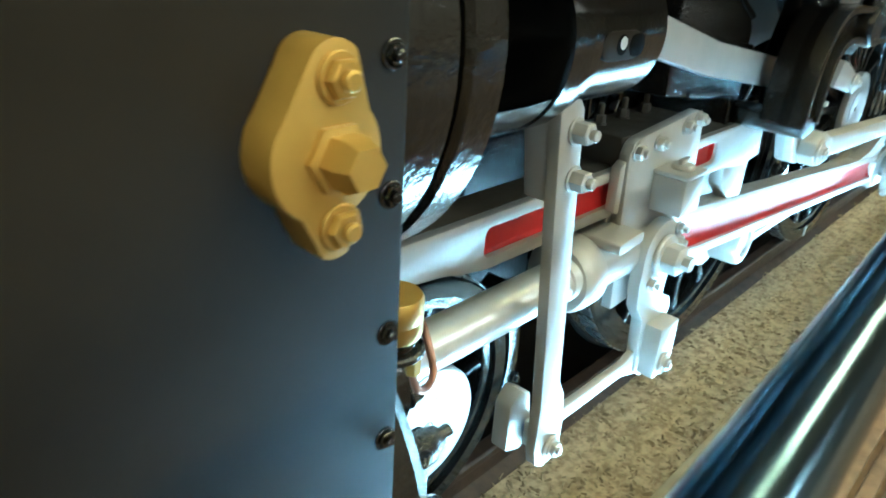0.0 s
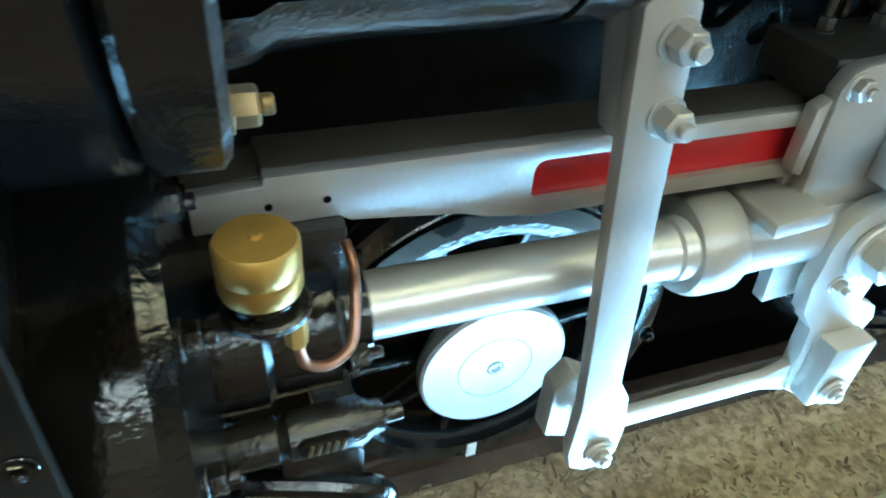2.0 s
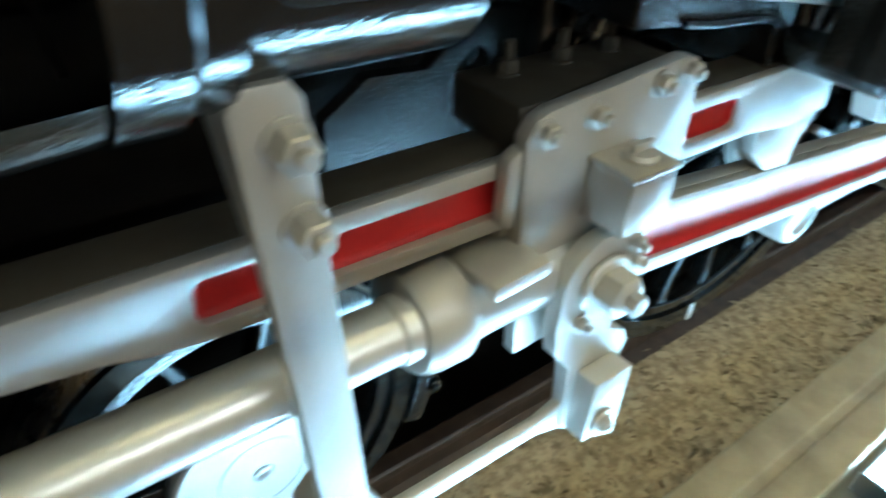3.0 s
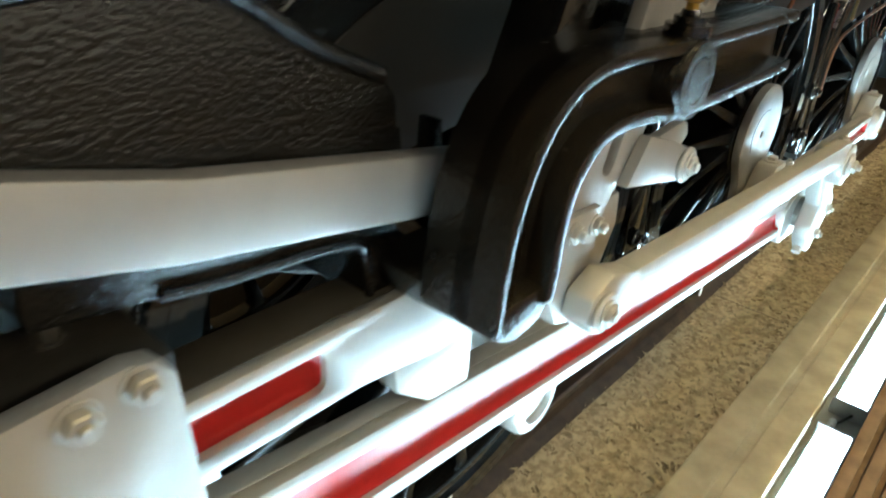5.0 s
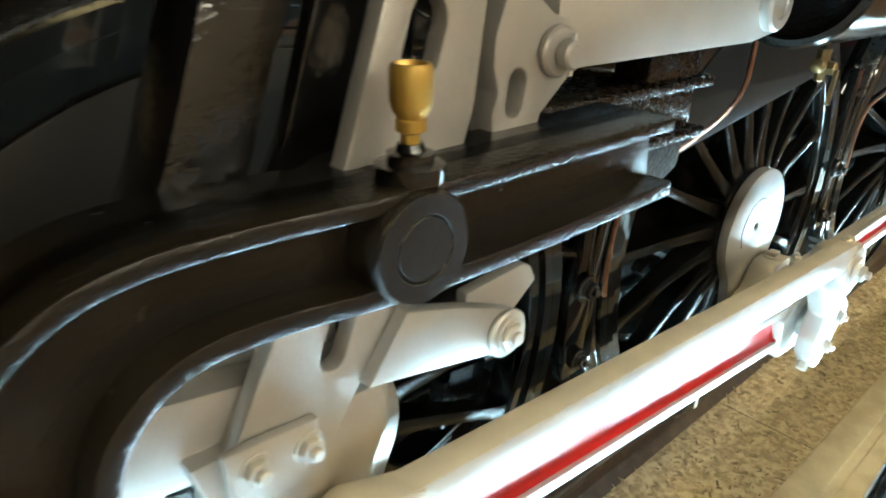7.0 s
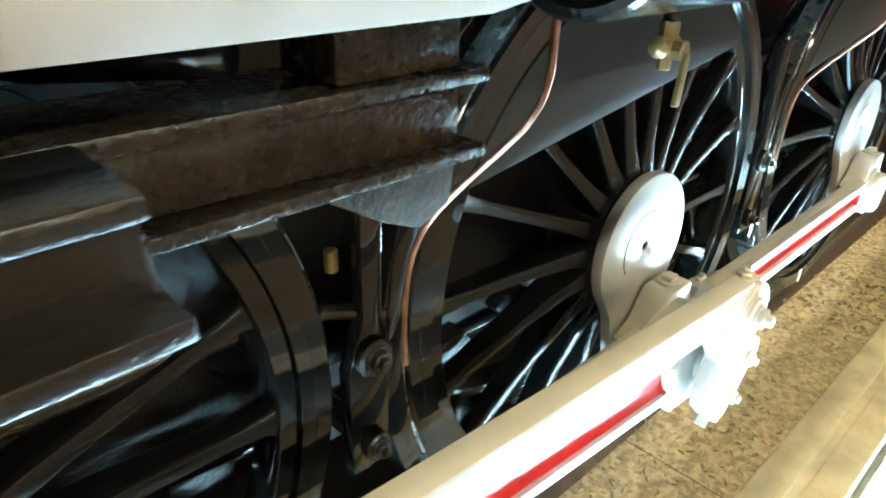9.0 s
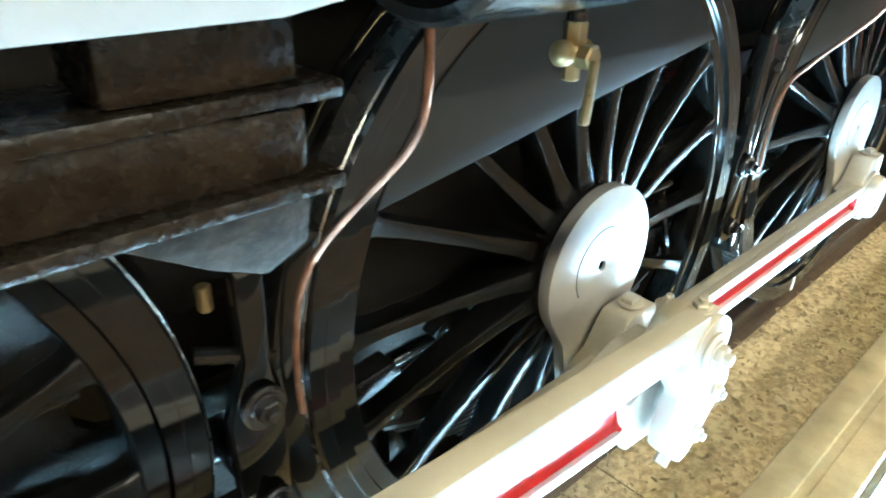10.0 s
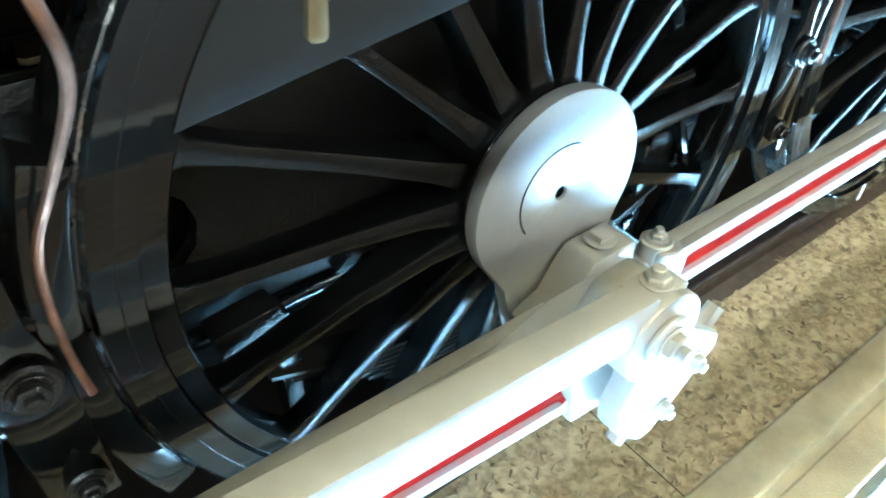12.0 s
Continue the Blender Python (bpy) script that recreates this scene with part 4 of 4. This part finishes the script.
bar = part("reach_bar", plate([(-1.72, 1.645), (-1.10, 1.648), (-1.02, 1.66)] + ring(-1.03, 1.715, 0.055, 12, -70, 90) + [(-1.10, 1.80), (-1.72, 1.745)], -1.055, -0.985, w=0.012), SILVER, loco, "thick silver lifting arm")
part("bar_pin", lathe([(0.05, -1.05), (0.05, -1.072), (0.044, -1.078), (0.026, -1.078), (0.024, -1.074), (0.0, -1.074)], (-1.05, 0, 1.715), "y", 32), SILVER, bar)

# -- rear beam of the bracket
beam = part("frame_beam", plate([(-1.70, 1.445), (-1.0, 1.43), (-0.985, 1.44), (-0.985, 1.515), (-1.70, 1.545)], -0.895, -0.82, w=0.006), ROUGH, loco, "rough black frame beam with flanges")
part("beam_flange", box(-1.70, -0.945, -0.92, -0.74, 1.525, 1.548, 0.005), ROUGH, beam)
part("beam_flange", box(-1.70, -0.945, -0.92, -0.74, 1.408, 1.43, 0.005), ROUGH, beam)
part("gusset", plate([(-1.25, 1.408), (-0.975, 1.408), (-0.985, 1.33), (-1.05, 1.30), (-1.12, 1.33)], -0.885, -0.80, w=0.008), GRIME, beam)
part("upper_lug", box(-1.22, -1.0, -0.91, -0.78, 1.55, 1.64, 0.01), ROUGH, beam)
part("bracket_plate", box(-1.72, -1.62, -1.10, -0.74, 1.42, 1.56, 0.008), ROUGH, beam)
part("reversing_shaft", tube([(-1.35, -0.9, 1.62), (-1.9, -0.4, 1.58)], 0.04, 14), BLACK, loco)

# -- air reservoir with drain cock
tank = part("air_reservoir", lathe([(0.0, -0.895), (0.06, -0.898), (0.115, -0.912), (0.135, -0.925), (0.142, -0.945), (0.155, -0.947), (0.161, -0.940), (0.162, -0.80), (0.162, 1.6), (0.0, 1.6)], (0, -1.05, 1.785), "x", 48), ENAMEL, loco, "glossy black air reservoir")
cock = part("drain_cock", cyl((-0.665, -1.045, 0), "z", 0.016, 1.575, 1.605, 6, 0.002), BRONZE, tank, "dull brass drain cock with lever")
part("cock_body", lathe([(0.0, -0.702), (0.010, -0.70), (0.017, -0.694), (0.017, -0.682), (0.012, -0.678), (0.018, -0.668), (0.018, -0.650), (0.012, -0.645), (0.014, -0.638), (0.0, -0.634)], (0, -1.045, 1.566), "x", 20), BRONZE, cock)
part("cock_outlet", cyl((-0.665, -1.045, 0), "z", 0.012, 1.528, 1.560, 6, 0.002), BRONZE, cock)
part("cock_nut", cyl((-0.662, -1.062, 1.562), "y", 0.017, 0.01, -0.016, 6, 0.003), BRONZE, cock)
part("cock_lever", plate(bar_outline(-0.666, 1.560, 0.006, -0.675, 1.476, 0.008, 0.7), -1.086, -1.078, w=0.002), BRONZE, cock)
part("tank_neck", cyl((-0.665, -1.045, 0), "z", 0.013, 1.60, 1.645, 12, 0.001), BLACK, cock)

# -- copper sand and oil pipes down to the wheels
PIPE_RUN = [(-0.83, -0.945, 2.1), (-0.83, -0.945, 1.62), (-0.826, -0.937, 1.51), (-0.814, -0.90, 1.44), (-0.815, -0.85, 1.38), (-0.832, -0.78, 1.30), (-0.860, -0.71, 1.205), (-0.890, -0.695, 1.14), (-0.906, -0.69, 1.06), (-0.912, -0.69, 0.95), (-0.907, -0.69, 0.866)]
for x in (0.0, SPACING):
    part("copper_pipe", tube([(x + a, b, c) for a, b, c in PIPE_RUN], 0.007, 10), COPPER, loco, "thin bent copper pipe")

# -- tail of the train
part("red_buffer_beam", box(4.0, 4.06, -0.95, -0.42, 0.95, 1.26, 0.008), RED, loco, "red painted beam")
part("rear_frame", box(4.07, 4.6, -0.9, 1.0, 0.5, 1.5, 0.02), DARK, loco)

# ---- floor lamps ----
def floor_lamp(x0, x1, y):
    top = tagged(new("floor_light"), "long aluminium floor light with a white glowing cover", "floor light", "floor lights along the track")
    top.location = (x0, y, -0.20)
    L = x1 - x0
    part("housing", sweep_x([(-0.068, 0.0), (0.068, 0.0), (0.068, 0.046), (0.062, 0.050), (0.060, 0.046), (-0.062, 0.072), (-0.064, 0.079), (-0.068, 0.078)], 0, L, 0.003), ALU, top)
    part("diffuser", sweep_x([(0.058, 0.0475), (0.058, 0.052), (-0.058, 0.078), (-0.060, 0.0735)], 0.012, L - 0.012, 0.002), COVER, top, "glowing white cover")
    part("led_strip", sweep_x([(0.018, 0.0600), (0.018, 0.0630), (-0.014, 0.0702), (-0.014, 0.0672)], 0.02, L - 0.02, 0), LED, top, "bright light strip")
    for x in (0.006, L - 0.006):
        part("end_cap", box(x - 0.008, x + 0.008, -0.071, 0.071, 0.0, 0.080, 0.003), ALU, top)
    return top


LAMPS = [(-3.78, -2.18), (-1.96, -0.40), (-0.18, 1.38), (1.60, 3.16), (3.38, 4.94)]
for a, b2 in LAMPS:
    floor_lamp(a, b2, -1.457)
for x in (-2.07, -0.29, 1.49):
    c = part("lamp_cable", tube([(x - 0.115, -1.47, -0.17), (x - 0.06, -1.44, -0.165), (x, -1.425, -0.184), (x + 0.05, -1.45, -0.185), (x + 0.115, -1.48, -0.17)], 0.006, 8), RUBBER)
    tagged(c, "black cable with plug between two floor lights", "cable")
    b = cyl((x, -1.425, -0.184), "x", 0.016, -0.032, 0.032, 16, 0.003)
    part("plug", b, ALU, c)

# ---- hand rail and platform on the visitors' side ----
grail = tagged(new("hand_rail"), "round polished metal hand rail of the visitor platform", "hand rail")
RY = lambda x: -1.716 + 0.036 * (x + 4.3)
part("tube", tube([(-12, RY(-12), 1.5), (-6, RY(-6), 1.5), (0, RY(0), 1.5), (6, RY(6), 1.5)], 0.026, 24), PIPE, grail)
for x in (-11, -8.2, 3.2, 5.8):
    part("post", cyl((x, RY(x), 0), "z", 0.02, 0.40, 1.485, 20, 0.002), PIPE, grail)
structure("platform", box(-13, 15, -11.9, -1.556, -0.20, 0.372, 0.004), DECK, "brown platform for visitors", "platform")
deck = tagged(new("platform_boards"), "brown ribbed boards lying on the visitor platform", "deck boards")
deck.location = (0, 0, 0.372)
for i in range(46):
    part("board", box(-13, 15, -1.585 - i * 0.055, -1.547 - i * 0.055, 0.0, 0.020, 0.005), DECK, deck)

# ---- ceiling lamps and an added far fill row ----
for i in range(3):
    # two near rows placed by the hand rail's shadows, one far row added as fill
    for y, half in ((-2.72, 0.06), (-3.28, 0.06), (-9.5, 0.23)):
        lamp = tagged(new("ceiling_light"), "long slim unseen light under the ceiling with a warm white cover", "ceiling light", "ceiling lights")
        lamp.location = (-8 + 6.5 * i, y, 6.2)
        part("housing", box(-2.6, 2.6, -half - 0.04, half + 0.04, -0.10, 0.0, 0.01), ALU, lamp)
        part("diffuser", box(-2.55, 2.55, -half, half, -0.115, -0.101, 0.003), CEIL_LED if y > -5 else FAR_FILL, lamp)

# ---- loose chips on the gravel bed ----
rng = random.Random(4)
verts, faces = [], []
for i in range(3600):
    x, y = rng.uniform(-4.6, 4.5), rng.uniform(-1.07, -0.61)
    s = rng.uniform(0.005, 0.012) * (1.6 if rng.random() < 0.15 else 1)
    a = rng.uniform(0, math.pi)
    k = len(verts)
    for (u, v, w) in ((-1, -0.5, 0), (1, -0.55, 0), (0.9, 0.5, 0), (-0.8, 0.6, 0), (-0.5, -0.2, 0.55), (0.6, 0.1, 0.45)):
        u, v = u * s * rng.uniform(1.1, 1.8), v * s * 0.8
        verts.append((x + u * math.cos(a) - v * math.sin(a), y + u * math.sin(a) + v * math.cos(a), -0.1475 + w * s * 1.6))
    faces += [(k, k + 1, k + 5, k + 4), (k + 1, k + 2, k + 5), (k + 2, k + 3, k + 4, k + 5), (k + 3, k, k + 4)]
me = bpy.data.meshes.new("gravel_chips")
me.from_pydata(verts, [], faces)
me.materials.append(STONE)
tagged(new("gravel_chips", me), "loose beige gravel chips on the bed", "gravel", "", "stuff")
